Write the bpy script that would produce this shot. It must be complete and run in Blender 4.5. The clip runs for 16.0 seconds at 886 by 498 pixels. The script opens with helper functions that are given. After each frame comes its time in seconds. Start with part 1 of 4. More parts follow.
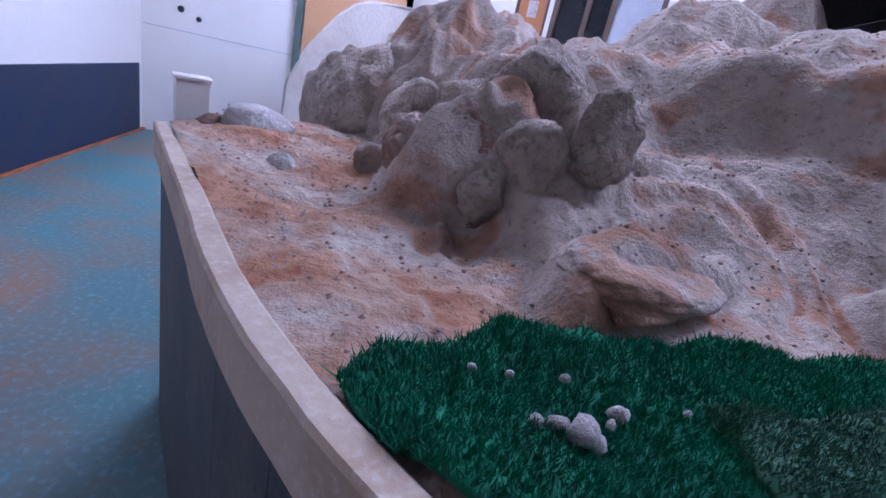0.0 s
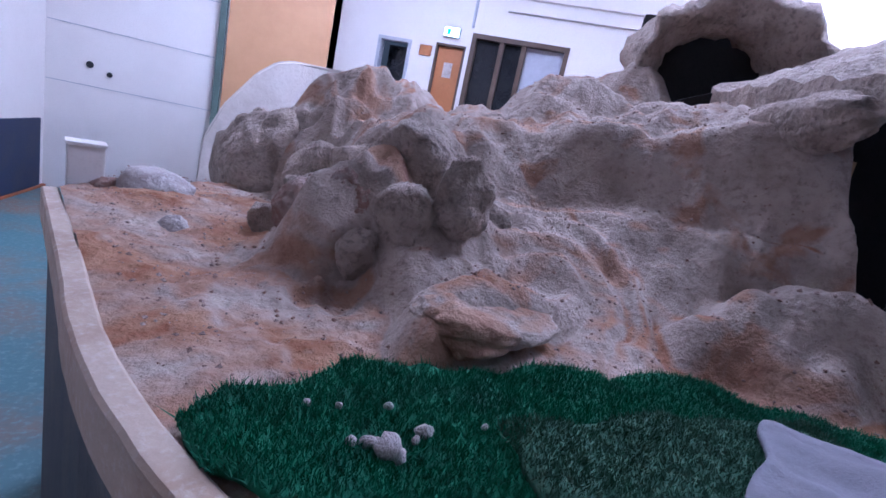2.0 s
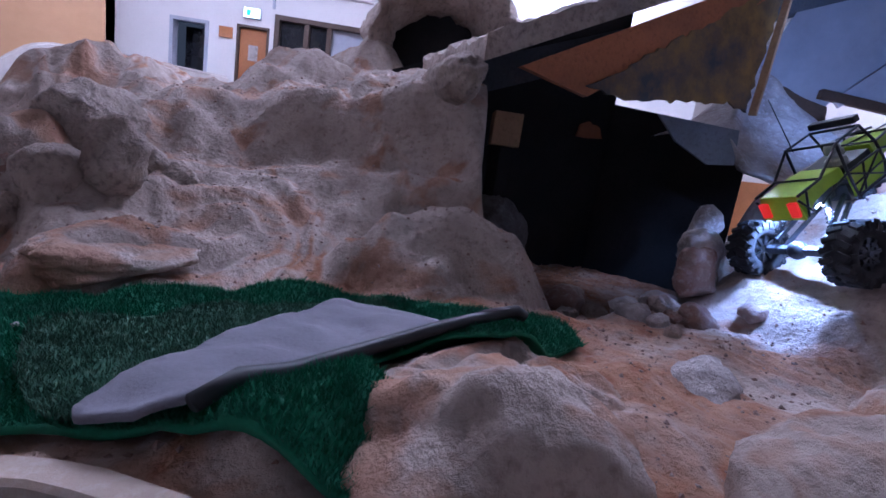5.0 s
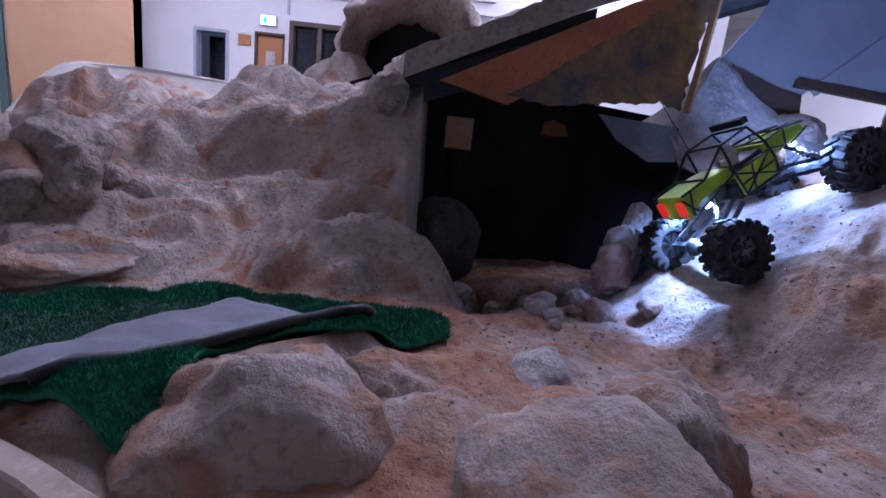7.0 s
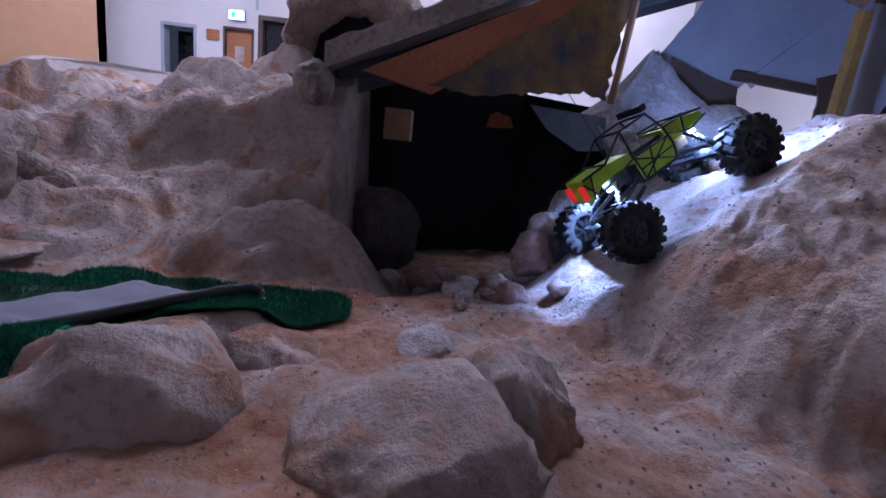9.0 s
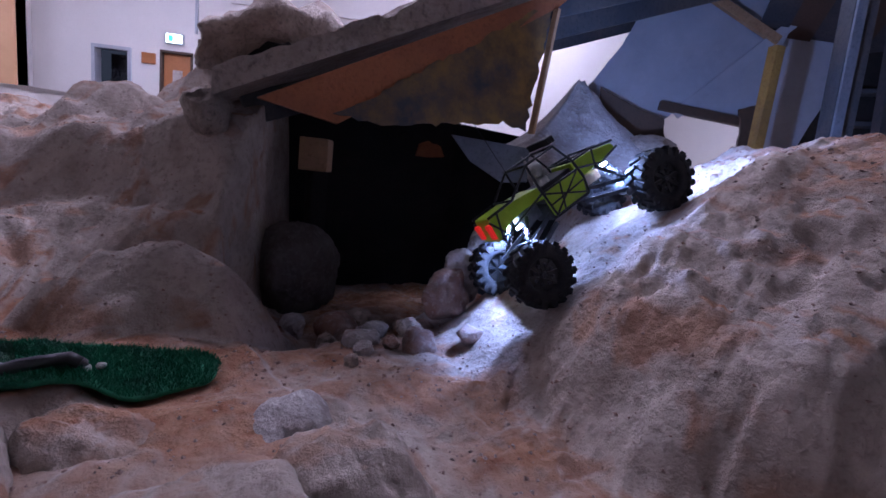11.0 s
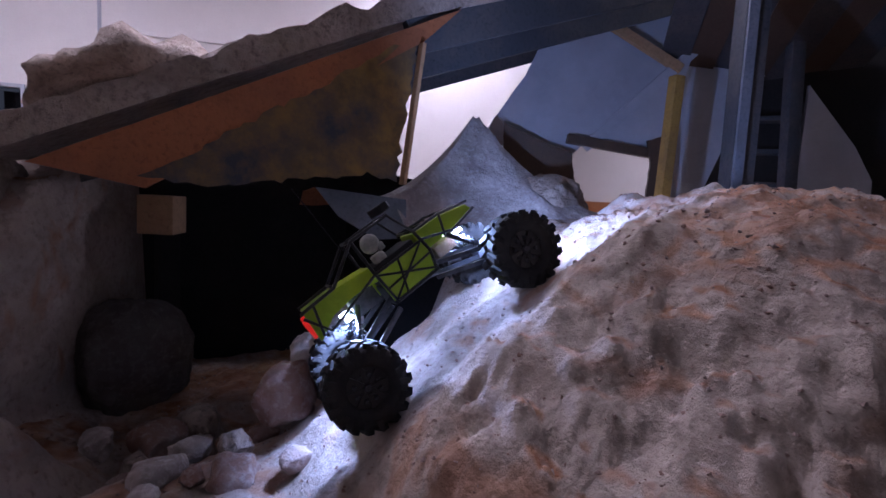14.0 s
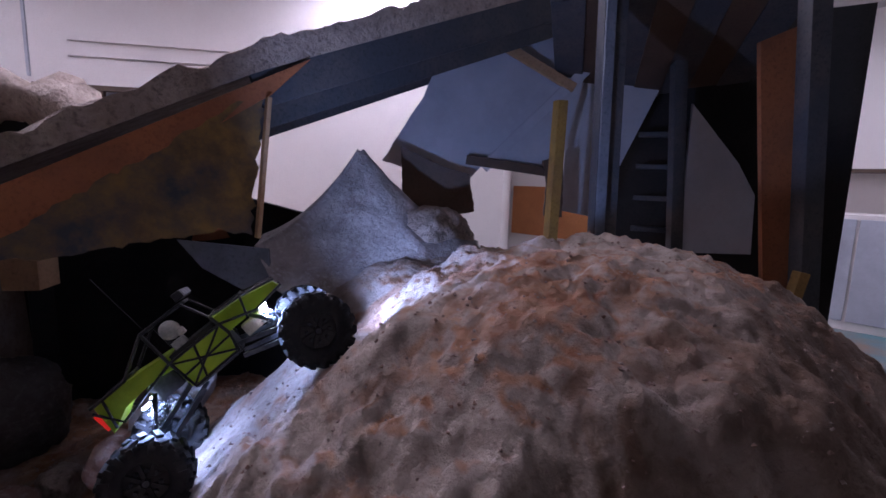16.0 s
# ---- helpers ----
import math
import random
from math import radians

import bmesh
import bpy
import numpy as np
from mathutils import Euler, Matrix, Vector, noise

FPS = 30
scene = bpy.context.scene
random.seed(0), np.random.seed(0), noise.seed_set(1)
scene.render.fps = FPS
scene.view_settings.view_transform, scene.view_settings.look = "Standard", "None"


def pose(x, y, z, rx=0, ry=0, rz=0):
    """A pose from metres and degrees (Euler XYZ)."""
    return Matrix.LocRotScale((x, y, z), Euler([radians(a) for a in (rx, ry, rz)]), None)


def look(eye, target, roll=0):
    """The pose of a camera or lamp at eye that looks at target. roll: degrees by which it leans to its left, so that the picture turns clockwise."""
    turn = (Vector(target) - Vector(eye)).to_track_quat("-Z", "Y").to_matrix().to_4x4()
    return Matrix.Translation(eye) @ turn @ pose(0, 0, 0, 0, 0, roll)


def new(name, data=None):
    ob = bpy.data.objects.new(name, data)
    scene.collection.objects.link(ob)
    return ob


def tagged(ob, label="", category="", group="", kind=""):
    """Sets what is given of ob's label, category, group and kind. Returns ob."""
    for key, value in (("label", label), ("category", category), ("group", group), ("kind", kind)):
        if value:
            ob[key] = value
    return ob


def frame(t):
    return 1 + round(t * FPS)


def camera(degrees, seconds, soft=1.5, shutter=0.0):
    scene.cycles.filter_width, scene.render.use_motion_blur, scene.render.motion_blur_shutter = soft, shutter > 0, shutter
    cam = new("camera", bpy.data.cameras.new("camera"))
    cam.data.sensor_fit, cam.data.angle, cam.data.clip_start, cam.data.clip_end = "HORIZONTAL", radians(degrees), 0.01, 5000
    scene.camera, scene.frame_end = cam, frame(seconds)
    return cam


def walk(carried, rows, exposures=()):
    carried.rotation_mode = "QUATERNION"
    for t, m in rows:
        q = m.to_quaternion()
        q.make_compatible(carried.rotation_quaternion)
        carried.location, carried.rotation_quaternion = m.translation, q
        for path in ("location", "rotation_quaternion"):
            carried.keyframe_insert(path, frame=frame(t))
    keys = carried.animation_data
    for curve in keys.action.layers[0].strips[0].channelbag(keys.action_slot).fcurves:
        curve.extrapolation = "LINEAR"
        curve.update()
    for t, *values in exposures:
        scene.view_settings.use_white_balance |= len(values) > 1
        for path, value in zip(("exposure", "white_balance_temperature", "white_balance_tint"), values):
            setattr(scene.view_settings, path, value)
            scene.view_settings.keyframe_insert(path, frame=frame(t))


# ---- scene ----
cam = camera(87.0, 16.0, soft=1.6)
# seconds, eye in metres, then yaw, pitch and roll in degrees
PATH = [
    (0, 0.000, 0.000, 0.698, -15.22, -19.33, 12.71),
    (0.5, 0.031, 0.002, 0.713, -14.65, -18.90, 13.02),
    (1, 0.053, -0.015, 0.742, -14.57, -18.11, 13.63),
    (1.5, 0.068, -0.016, 0.721, -18.70, -14.37, 14.04),
    (2, 0.070, -0.106, 0.751, -21.84, -12.07, 12.08),
    (2.5, 0.117, -0.195, 0.752, -25.72, -11.44, 10.01),
    (3, 0.124, -0.244, 0.766, -29.50, -10.12, 10.64),
    (3.5, 0.149, -0.291, 0.757, -35.50, -10.16, 9.82),
    (4, 0.259, -0.341, 0.742, -38.24, -10.01, 9.77),
    (6.5, 0.457, -0.615, 0.807, -35.38, -12.24, 5.72),
    (7, 0.550, -0.689, 0.832, -33.29, -12.26, 6.56),
    (7.5, 0.605, -0.742, 0.828, -31.88, -12.42, 7.89),
    (8, 0.646, -0.783, 0.830, -32.16, -12.74, 8.28),
    (8.5, 0.661, -0.800, 0.824, -33.78, -12.52, 6.85),
    (9, 0.685, -0.820, 0.829, -34.76, -12.44, 6.33),
    (9.5, 0.715, -0.829, 0.861, -34.04, -11.59, 6.05),
    (10, 0.750, -0.855, 0.854, -35.85, -10.16, 6.42),
    (12.5, 1.074, -0.730, 0.919, -41.58, -8.27, 4.82),
    (13, 1.123, -0.743, 0.939, -42.63, -7.09, 4.70),
    (13.5, 1.158, -0.761, 0.958, -43.31, -6.58, 4.79),
    (14, 1.210, -0.798, 0.988, -43.34, -6.06, 3.69),
    (14.5, 1.280, -0.853, 1.034, -43.72, -6.41, 3.79),
    (15, 1.335, -0.900, 1.076, -44.62, -6.45, 3.47),
    (15.5, 1.395, -0.964, 1.134, -45.36, -7.29, 3.16),
    (16, 1.455, -1.046, 1.195, -45.23, -8.45, 1.76),
]
walk(cam, [(t, pose(x, y, z, 90 + pitch, 0, yaw) @ pose(0, 0, 0, 0, 0, roll)) for t, x, y, z, yaw, pitch, roll in PATH],
     exposures=[(0, 0.95, 4550, 15), (2.5, 0.8, 4600, 16), (4, 0.6, 4700, 17), (6.5, 0.4, 4800, 19), (9, 0.2, 4900, 21), (12.5, 0.05, 5250, 25), (14, 0.0, 5450, 23), (16, -0.2, 5550, 23)])

# ---- world and light ----
world = bpy.data.worlds.new("world")
scene.world = world
world.use_nodes = True
world.node_tree.nodes["Background"].inputs[0].default_value = (0.55, 0.6, 0.7, 1)
world.node_tree.nodes["Background"].inputs[1].default_value = 0.05
FLOOR, CEIL = -0.35, 3.3
LB, RL, TUBE_STRENGTH = 17.0, 9.0, 60.0


# ---- materials ----
def material(name, base, second=None, scale=8.0, rough=0.85, bump=0.3, fine=90.0, metal=0.0, third=None, wear=0.55, dist=0.01, detail=8.0):
    """A worn surface: two noise scales mix base with second and third, and give fine relief."""
    m = bpy.data.materials.new(name)
    m.use_nodes = True
    nt = m.node_tree
    n, l = nt.nodes, nt.links
    b = n["Principled BSDF"]
    b.inputs["Roughness"].default_value, b.inputs["Metallic"].default_value = rough, metal
    co = n.new("ShaderNodeTexCoord")
    big, small = n.new("ShaderNodeTexNoise"), n.new("ShaderNodeTexNoise")
    big.inputs["Scale"].default_value, big.inputs["Detail"].default_value = scale, detail
    small.inputs["Scale"].default_value, small.inputs["Detail"].default_value = fine, 6
    for t in (big, small):
        t.inputs["Roughness"].default_value = 0.65
        l.new(co.outputs["Object"], t.inputs["Vector"])
    ramp = n.new("ShaderNodeValToRGB")
    ramp.color_ramp.elements[0].position, ramp.color_ramp.elements[1].position = wear - 0.12, wear + 0.12
    ramp.color_ramp.elements[0].color, ramp.color_ramp.elements[1].color = (*base, 1), (*(second or [c * 0.75 for c in base]), 1)
    l.new(big.outputs["Fac"], ramp.inputs["Fac"])
    mix = n.new("ShaderNodeMix")
    mix.data_type = "RGBA"
    r2 = n.new("ShaderNodeValToRGB")
    r2.color_ramp.elements[0].position, r2.color_ramp.elements[1].position = 0.5, 0.72
    l.new(small.outputs["Fac"], r2.inputs["Fac"])
    l.new(r2.outputs["Color"], mix.inputs["Factor"])
    l.new(ramp.outputs["Color"], mix.inputs["A"])
    mix.inputs["B"].default_value = (*(third or [c * 0.6 for c in base]), 1)
    l.new(mix.outputs["Result"], b.inputs["Base Color"])
    bp = n.new("ShaderNodeBump")
    bp.inputs["Strength"].default_value, bp.inputs["Distance"].default_value = bump, dist
    add = n.new("ShaderNodeMath")
    add.operation = "ADD"
    l.new(big.outputs["Fac"], add.inputs[0])
    l.new(small.outputs["Fac"], add.inputs[1])
    l.new(add.outputs[0], bp.inputs["Height"])
    l.new(bp.outputs["Normal"], b.inputs["Normal"])
    return m


def glow(name, colour, strength):
    m = bpy.data.materials.new(name)
    m.use_nodes = True
    b = m.node_tree.nodes["Principled BSDF"]
    b.inputs["Base Color"].default_value = (*colour, 1)
    b.inputs["Emission Color"].default_value, b.inputs["Emission Strength"].default_value = (*colour, 1), strength
    return m


TUBE = glow("fluorescent_diffuser", (1.0, 0.93, 1.0), TUBE_STRENGTH)


def ground_material():
    """Sculpted concrete: grey on the slopes, rusty sand lying on the flats, pale dust on the tops."""
    m = material("course_ground", (0.45, 0.365, 0.31), (0.29, 0.225, 0.185), scale=7, rough=0.95, bump=0.65, fine=55, third=(0.26, 0.20, 0.165), dist=0.016)
    nt = m.node_tree
    n, l = nt.nodes, nt.links
    b = n["Principled BSDF"]
    old = b.inputs["Base Color"].links[0].from_socket
    geo, sep = n.new("ShaderNodeNewGeometry"), n.new("ShaderNodeSeparateXYZ")
    l.new(geo.outputs["Normal"], sep.inputs[0])
    co, nz = n.new("ShaderNodeTexCoord"), n.new("ShaderNodeTexNoise")
    nz.inputs["Scale"].default_value, nz.inputs["Detail"].default_value = 4.5, 9
    l.new(co.outputs["Object"], nz.inputs["Vector"])
    add = n.new("ShaderNodeMath")
    add.operation = "MULTIPLY_ADD"
    l.new(nz.outputs["Fac"], add.inputs[0])
    add.inputs[1].default_value = 0.9
    l.new(sep.outputs["Z"], add.inputs[2])
    ramp = n.new("ShaderNodeValToRGB")
    ramp.color_ramp.elements[0].position, ramp.color_ramp.elements[1].position = 0.66, 0.75
    sc = n.new("ShaderNodeMath")
    sc.operation = "MULTIPLY"
    l.new(add.outputs[0], sc.inputs[0])
    sc.inputs[1].default_value = 0.5
    l.new(sc.outputs[0], ramp.inputs["Fac"])
    sand = n.new("ShaderNodeValToRGB")
    sand.color_ramp.elements[0].position, sand.color_ramp.elements[1].position = 0.35, 0.7
    sand.color_ramp.elements[0].color, sand.color_ramp.elements[1].color = (0.24, 0.095, 0.042, 1), (0.40, 0.225, 0.135, 1)
    n2 = n.new("ShaderNodeTexNoise")
    n2.inputs["Scale"].default_value, n2.inputs["Detail"].default_value = 26, 8
    l.new(co.outputs["Object"], n2.inputs["Vector"])
    l.new(n2.outputs["Fac"], sand.inputs["Fac"])
    n3 = n.new("ShaderNodeTexNoise")
    n3.inputs["Scale"].default_value, n3.inputs["Detail"].default_value, n3.inputs["Distortion"].default_value = 6.5, 10, 0.6
    l.new(co.outputs["Object"], n3.inputs["Vector"])
    patch = n.new("ShaderNodeValToRGB")
    patch.color_ramp.elements[0].position, patch.color_ramp.elements[1].position = 0.53, 0.62
    l.new(n3.outputs["Fac"], patch.inputs["Fac"])
    both = n.new("ShaderNodeMath")
    both.operation = "MAXIMUM"
    l.new(ramp.outputs["Color"], both.inputs[0])
    part_ = n.new("ShaderNodeMath")
    part_.operation = "MULTIPLY"
    part_.inputs[1].default_value = 0.75
    l.new(patch.outputs["Color"], part_.inputs[0])
    l.new(part_.outputs[0], both.inputs[1])
    mix = n.new("ShaderNodeMix")
    mix.data_type = "RGBA"
    l.new(both.outputs[0], mix.inputs["Factor"])
    l.new(old, mix.inputs["A"])
    l.new(sand.outputs["Color"], mix.inputs["B"])
    # dark loose earth plus painted shade on the hill's near side, edge ragged
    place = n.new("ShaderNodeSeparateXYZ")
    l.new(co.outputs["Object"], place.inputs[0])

    def math_node(op, a, c, clamp=False):
        nd = n.new("ShaderNodeMath")
        nd.operation, nd.use_clamp = op, clamp
        for i, v in enumerate((a, c)):
            if isinstance(v, float):
                nd.inputs[i].default_value = v
            else:
                l.new(v, nd.inputs[i])
        return nd.outputs[0]

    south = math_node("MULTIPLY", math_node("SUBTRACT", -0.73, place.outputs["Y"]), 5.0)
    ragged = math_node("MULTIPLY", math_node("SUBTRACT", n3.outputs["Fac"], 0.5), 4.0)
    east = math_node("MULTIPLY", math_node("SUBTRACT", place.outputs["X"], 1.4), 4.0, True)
    earth_shade_f = math_node("MULTIPLY", math_node("ADD", south, ragged, True), east)
    earth_shade = n.new("ShaderNodeMix")
    earth_shade.data_type = "RGBA"
    l.new(math_node("MULTIPLY", earth_shade_f, 0.85), earth_shade.inputs["Factor"])
    l.new(mix.outputs["Result"], earth_shade.inputs["A"])
    earth_shade.inputs["B"].default_value = (0.15, 0.092, 0.06, 1)
    l.new(earth_shade.outputs["Result"], b.inputs["Base Color"])
    return m


WALL = material("white_paint", (0.74, 0.69, 0.66), (0.70, 0.65, 0.62), scale=2, rough=0.7, bump=0.05, third=(0.66, 0.61, 0.58))
CEILM = material("ceiling_paint", (0.7, 0.68, 0.66), scale=2, rough=0.9, bump=0.05)
FLOORM = material("turquoise_floor_paint", (0.075, 0.165, 0.185), (0.20, 0.12, 0.08), scale=1.6, rough=0.6, bump=0.1, fine=40, third=(0.15, 0.25, 0.265), wear=0.52)
NAVY = material("navy_panel", (0.018, 0.028, 0.07), (0.03, 0.035, 0.06), scale=5, rough=0.6, bump=0.05)
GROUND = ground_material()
ROCK = material("rock", (0.46, 0.37, 0.31), (0.27, 0.205, 0.165), scale=9, rough=0.95, bump=1.0, fine=60, third=(0.19, 0.15, 0.13), dist=0.015)
REDROCK = material("red_rock", (0.26, 0.15, 0.115), (0.34, 0.27, 0.24), scale=9, rough=0.95, bump=0.7, fine=70, third=(0.40, 0.33, 0.3))
# rock colour darkened to carry the hollow's shade
SHADEDROCK = material("shaded_rock", (0.13, 0.11, 0.10), (0.08, 0.065, 0.06), scale=9, rough=0.95, bump=0.8, fine=60, third=(0.17, 0.145, 0.135))
PALE = material("pale_rock", (0.46, 0.41, 0.39), (0.27, 0.22, 0.205), scale=7, rough=0.95, bump=1.0, fine=60, third=(0.6, 0.56, 0.54))
PLASTER = material("plastered_outcrop", (0.56, 0.50, 0.46), (0.44, 0.38, 0.34), scale=4, rough=0.95, bump=0.4, fine=40, third=(0.48, 0.42, 0.38))
TIMBER = material("dusty_timber", (0.46, 0.36, 0.28), (0.36, 0.25, 0.18), scale=9, rough=0.85, bump=0.2, third=(0.52, 0.44, 0.38))
PLY = material("plywood", (0.52, 0.29, 0.14), (0.46, 0.25, 0.115), scale=3, rough=0.6, bump=0.05, third=(0.5, 0.28, 0.14))
ODOOR = material("orange_door", (0.42, 0.16, 0.05), (0.36, 0.13, 0.04), scale=3, rough=0.5, bump=0.05)
ORANGE = material("orange_board", (0.36, 0.125, 0.045), (0.22, 0.085, 0.04), scale=5, rough=0.8, bump=0.2)
YELLOWED = material("stained_sheet", (0.24, 0.14, 0.035), (0.045, 0.045, 0.055), scale=6, rough=0.8, bump=0.15, fine=14, third=(0.10, 0.065, 0.03), wear=0.5)
GREYBLUE = material("grey_painted_board", (0.44, 0.45, 0.50), (0.35, 0.355, 0.40), scale=3, rough=0.75, bump=0.06, fine=30, third=(0.40, 0.405, 0.45))
DARKWOOD = material("dark_painted_wood", (0.05, 0.055, 0.065), (0.09, 0.08, 0.075), scale=6, rough=0.7, bump=0.2)
YELLOWWOOD = material("yellow_post_paint", (0.42, 0.25, 0.06), (0.28, 0.17, 0.06), scale=10, rough=0.75, bump=0.15)
BLOCKWOOD = material("raw_pine", (0.45, 0.28, 0.15), (0.36, 0.21, 0.11), scale=12, rough=0.8, bump=0.15)
# near-black colour that stands in for deep shade in hollow, arch and shed
SHADEBLACK = material("shade_black_board", (0.012, 0.011, 0.011), (0.02, 0.017, 0.016), scale=6, rough=0.95, bump=0.2)
BLACK = material("black_plastic", (0.015, 0.015, 0.016), scale=20, rough=0.5, bump=0.05)
GRASS = material("green_turf", (0.014, 0.15, 0.068), (0.009, 0.09, 0.045), scale=14, rough=0.9, bump=0.3, third=(0.02, 0.19, 0.09))
DULLGRASS = material("worn_green_turf", (0.05, 0.13, 0.075), (0.03, 0.09, 0.05), scale=14, rough=0.9, bump=0.3, third=(0.1, 0.17, 0.1))
MAT = material("grey_matting", (0.20, 0.19, 0.22), (0.17, 0.16, 0.185), scale=10, rough=0.9, bump=0.35, fine=200, third=(0.165, 0.155, 0.18), dist=0.004)
PLATE = material("dull_blue_plate", (0.17, 0.185, 0.22), (0.12, 0.13, 0.15), scale=8, rough=0.7, bump=0.2)
GLASSDARK = material("dark_window", (0.012, 0.013, 0.016), (0.02, 0.02, 0.022), scale=3, rough=0.15, bump=0.0)
BROWN = material("brown_frame", (0.09, 0.055, 0.035), scale=6, rough=0.6, bump=0.1)
GREEN = material("green_jamb", (0.10, 0.14, 0.12), scale=6, rough=0.6, bump=0.1)


# ---- mesh helpers ----
def link(name, bm, mat, parent=None, label="", smooth=False):
    me = bpy.data.meshes.new(name)
    bm.to_mesh(me)
    bm.free()
    me.materials.append(mat)
    if smooth:
        for p in me.polygons:
            p.use_smooth = True
    ob = new(name, me)
    if parent:
        ob.parent = parent
    if label:
        ob["label"] = label
    return ob


def part(name, bm, mat, parent, label="", smooth=False):
    return link(name, bm, mat, parent, label, smooth)


def box(a, b, bevel=0.0, m=None, bm=None):
    """A box from corner a to corner b, with bevelled edges."""
    out = bm or bmesh.new()
    t = bmesh.new()
    c, s = [(p + q) / 2 for p, q in zip(a, b)], [abs(q - p) for p, q in zip(a, b)]
    bmesh.ops.create_cube(t, size=1, matrix=Matrix.LocRotScale(c, None, s))
    if bevel:
        bmesh.ops.bevel(t, geom=t.edges[:], offset=bevel, segments=2, affect="EDGES", profile=0.7)
    if m is not None:
        t.transform(m)
    if bm is None:
        out.free()
        return t
    me = bpy.data.meshes.new("t")
    t.to_mesh(me)
    t.free()
    out.from_mesh(me)
    bpy.data.meshes.remove(me)
    return out


def bar(a, b, w, h, bevel=0.003, bm=None, up=(0, 0, 1)):
    """A beam of section w x h from a to b."""
    a, b = Vector(a), Vector(b)
    z = (b - a).normalized()
    x = Vector(up).cross(z)
    x = (x if x.length > 1e-3 else Vector((1, 0, 0))).normalized()
    y = z.cross(x)
    m = Matrix((x, y, z)).transposed().to_4x4()
    m.translation = a
    return box((-w / 2, -h / 2, 0), (w / 2, h / 2, (b - a).length), bevel, m, bm)


def tube(points, r, bm=None, sides=8):
    """A round bar along points, with capped ends."""
    out = bm or bmesh.new()
    rings = []
    pts = [Vector(p) for p in points]
    for i, p in enumerate(pts):
        z = (pts[min(i + 1, len(pts) - 1)] - pts[max(i - 1, 0)]).normalized()
        x = z.orthogonal().normalized() if i == 0 else (rx - z * rx.dot(z)).normalized()
        rx = x
        y = z.cross(x)
        rings.append([out.verts.new(p + r * (math.cos(6.28319 * k / sides) * x + math.sin(6.28319 * k / sides) * y)) for k in range(sides)])
    for r0, r1 in zip(rings, rings[1:]):
        for k in range(sides):
            out.faces.new((r0[k], r0[(k + 1) % sides], r1[(k + 1) % sides], r1[k]))
    out.faces.new(rings[0][::-1])
    out.faces.new(rings[-1])
    return out


def slab(outline, thick, m, ragged=0.0, seed=0):
    """A flat board of any outline (in its own x and y), thick, laid at pose m; ragged: torn edges."""
    rnd = random.Random(seed)
    pts = []
    for (x0, y0), (x1, y1) in zip(outline, outline[1:] + outline[:1]):
        k = max(1, int(math.hypot(x1 - x0, y1 - y0) / 0.02)) if ragged else 1
        for i in range(k):
            f = i / k
            pts.append((x0 + (x1 - x0) * f + rnd.uniform(-1, 1) * ragged, y0 + (y1 - y0) * f + rnd.uniform(-1, 1) * ragged))
    bm = bmesh.new()
    f = bm.faces.new([bm.verts.new((x, y, 0)) for x, y in pts])
    r = bmesh.ops.extrude_face_region(bm, geom=[f])
    bmesh.ops.translate(bm, verts=[v for v in r["geom"] if isinstance(v, bmesh.types.BMVert)], vec=(0, 0, thick))
    bmesh.ops.recalc_face_normals(bm, faces=bm.faces[:])
    bm.transform(m)
    return bm


def plane_pose(o, u, v):
    """A pose whose x runs along u and whose y runs towards v, from o."""
    u = Vector(u).normalized()
    n = u.cross(Vector(v)).normalized()
    m = Matrix((u, n.cross(u), n)).transposed().to_4x4()
    m.translation = o
    return m


def board(name, corners, thick, mat, parent=None, ragged=0.0, seed=0, label=""):
    """A flat board through the corners (the first three give its plane)."""
    o, p, q = [Vector(c) for c in corners[:3]]
    m = plane_pose(o, p - o, q - o)
    inv = m.inverted()
    return link(name, slab([tuple((inv @ Vector(c))[:2]) for c in corners], thick, m, ragged, seed), mat, parent, label)


# ---- the course: one sheet of sculpted ground ----
def smoothstep(a, b, x):
    t = np.clip((x - a) / (b - a), 0, 1)
    return t * t * (3 - 2 * t)


def soft_max(a, b, k=0.05):
    h = np.clip(0.5 + 0.5 * (a - b) / k, 0, 1)
    return b + (a - b) * h + k * h * (1 - h)


def dome(x, y, cx, cy, rx, ry, turn, foot, top, power=2.0):
    """A mound: top at its middle, foot at its rim, below the ground beyond."""
    c, s = math.cos(radians(turn)), math.sin(radians(turn))
    u, v = ((x - cx) * c + (y - cy) * s) / rx, (-(x - cx) * s + (y - cy) * c) / ry
    r = np.sqrt(u * u + v * v)
    return foot + (top - foot) * (1 - r**power)


def lattice(x, y, f, seed):
    """Smooth value noise, -1 to 1."""
    xi, yi = np.floor(x * f).astype(int), np.floor(y * f).astype(int)
    xf, yf = x * f - xi, y * f - yi
    u, v = xf * xf * (3 - 2 * xf), yf * yf * (3 - 2 * yf)

    def h(a, b):
        q = (a * 374761393 + b * 668265263 + seed * 974711) & 0x7FFFFFFF
        q = ((q ^ (q >> 13)) * 1274126177) & 0x7FFFFFFF
        return ((q ^ (q >> 16)) & 0xFFFF) / 32767.5 - 1

    return (h(xi, yi) * (1 - u) + h(xi + 1, yi) * u) * (1 - v) + (h(xi, yi + 1) * (1 - u) + h(xi + 1, yi + 1) * u) * v


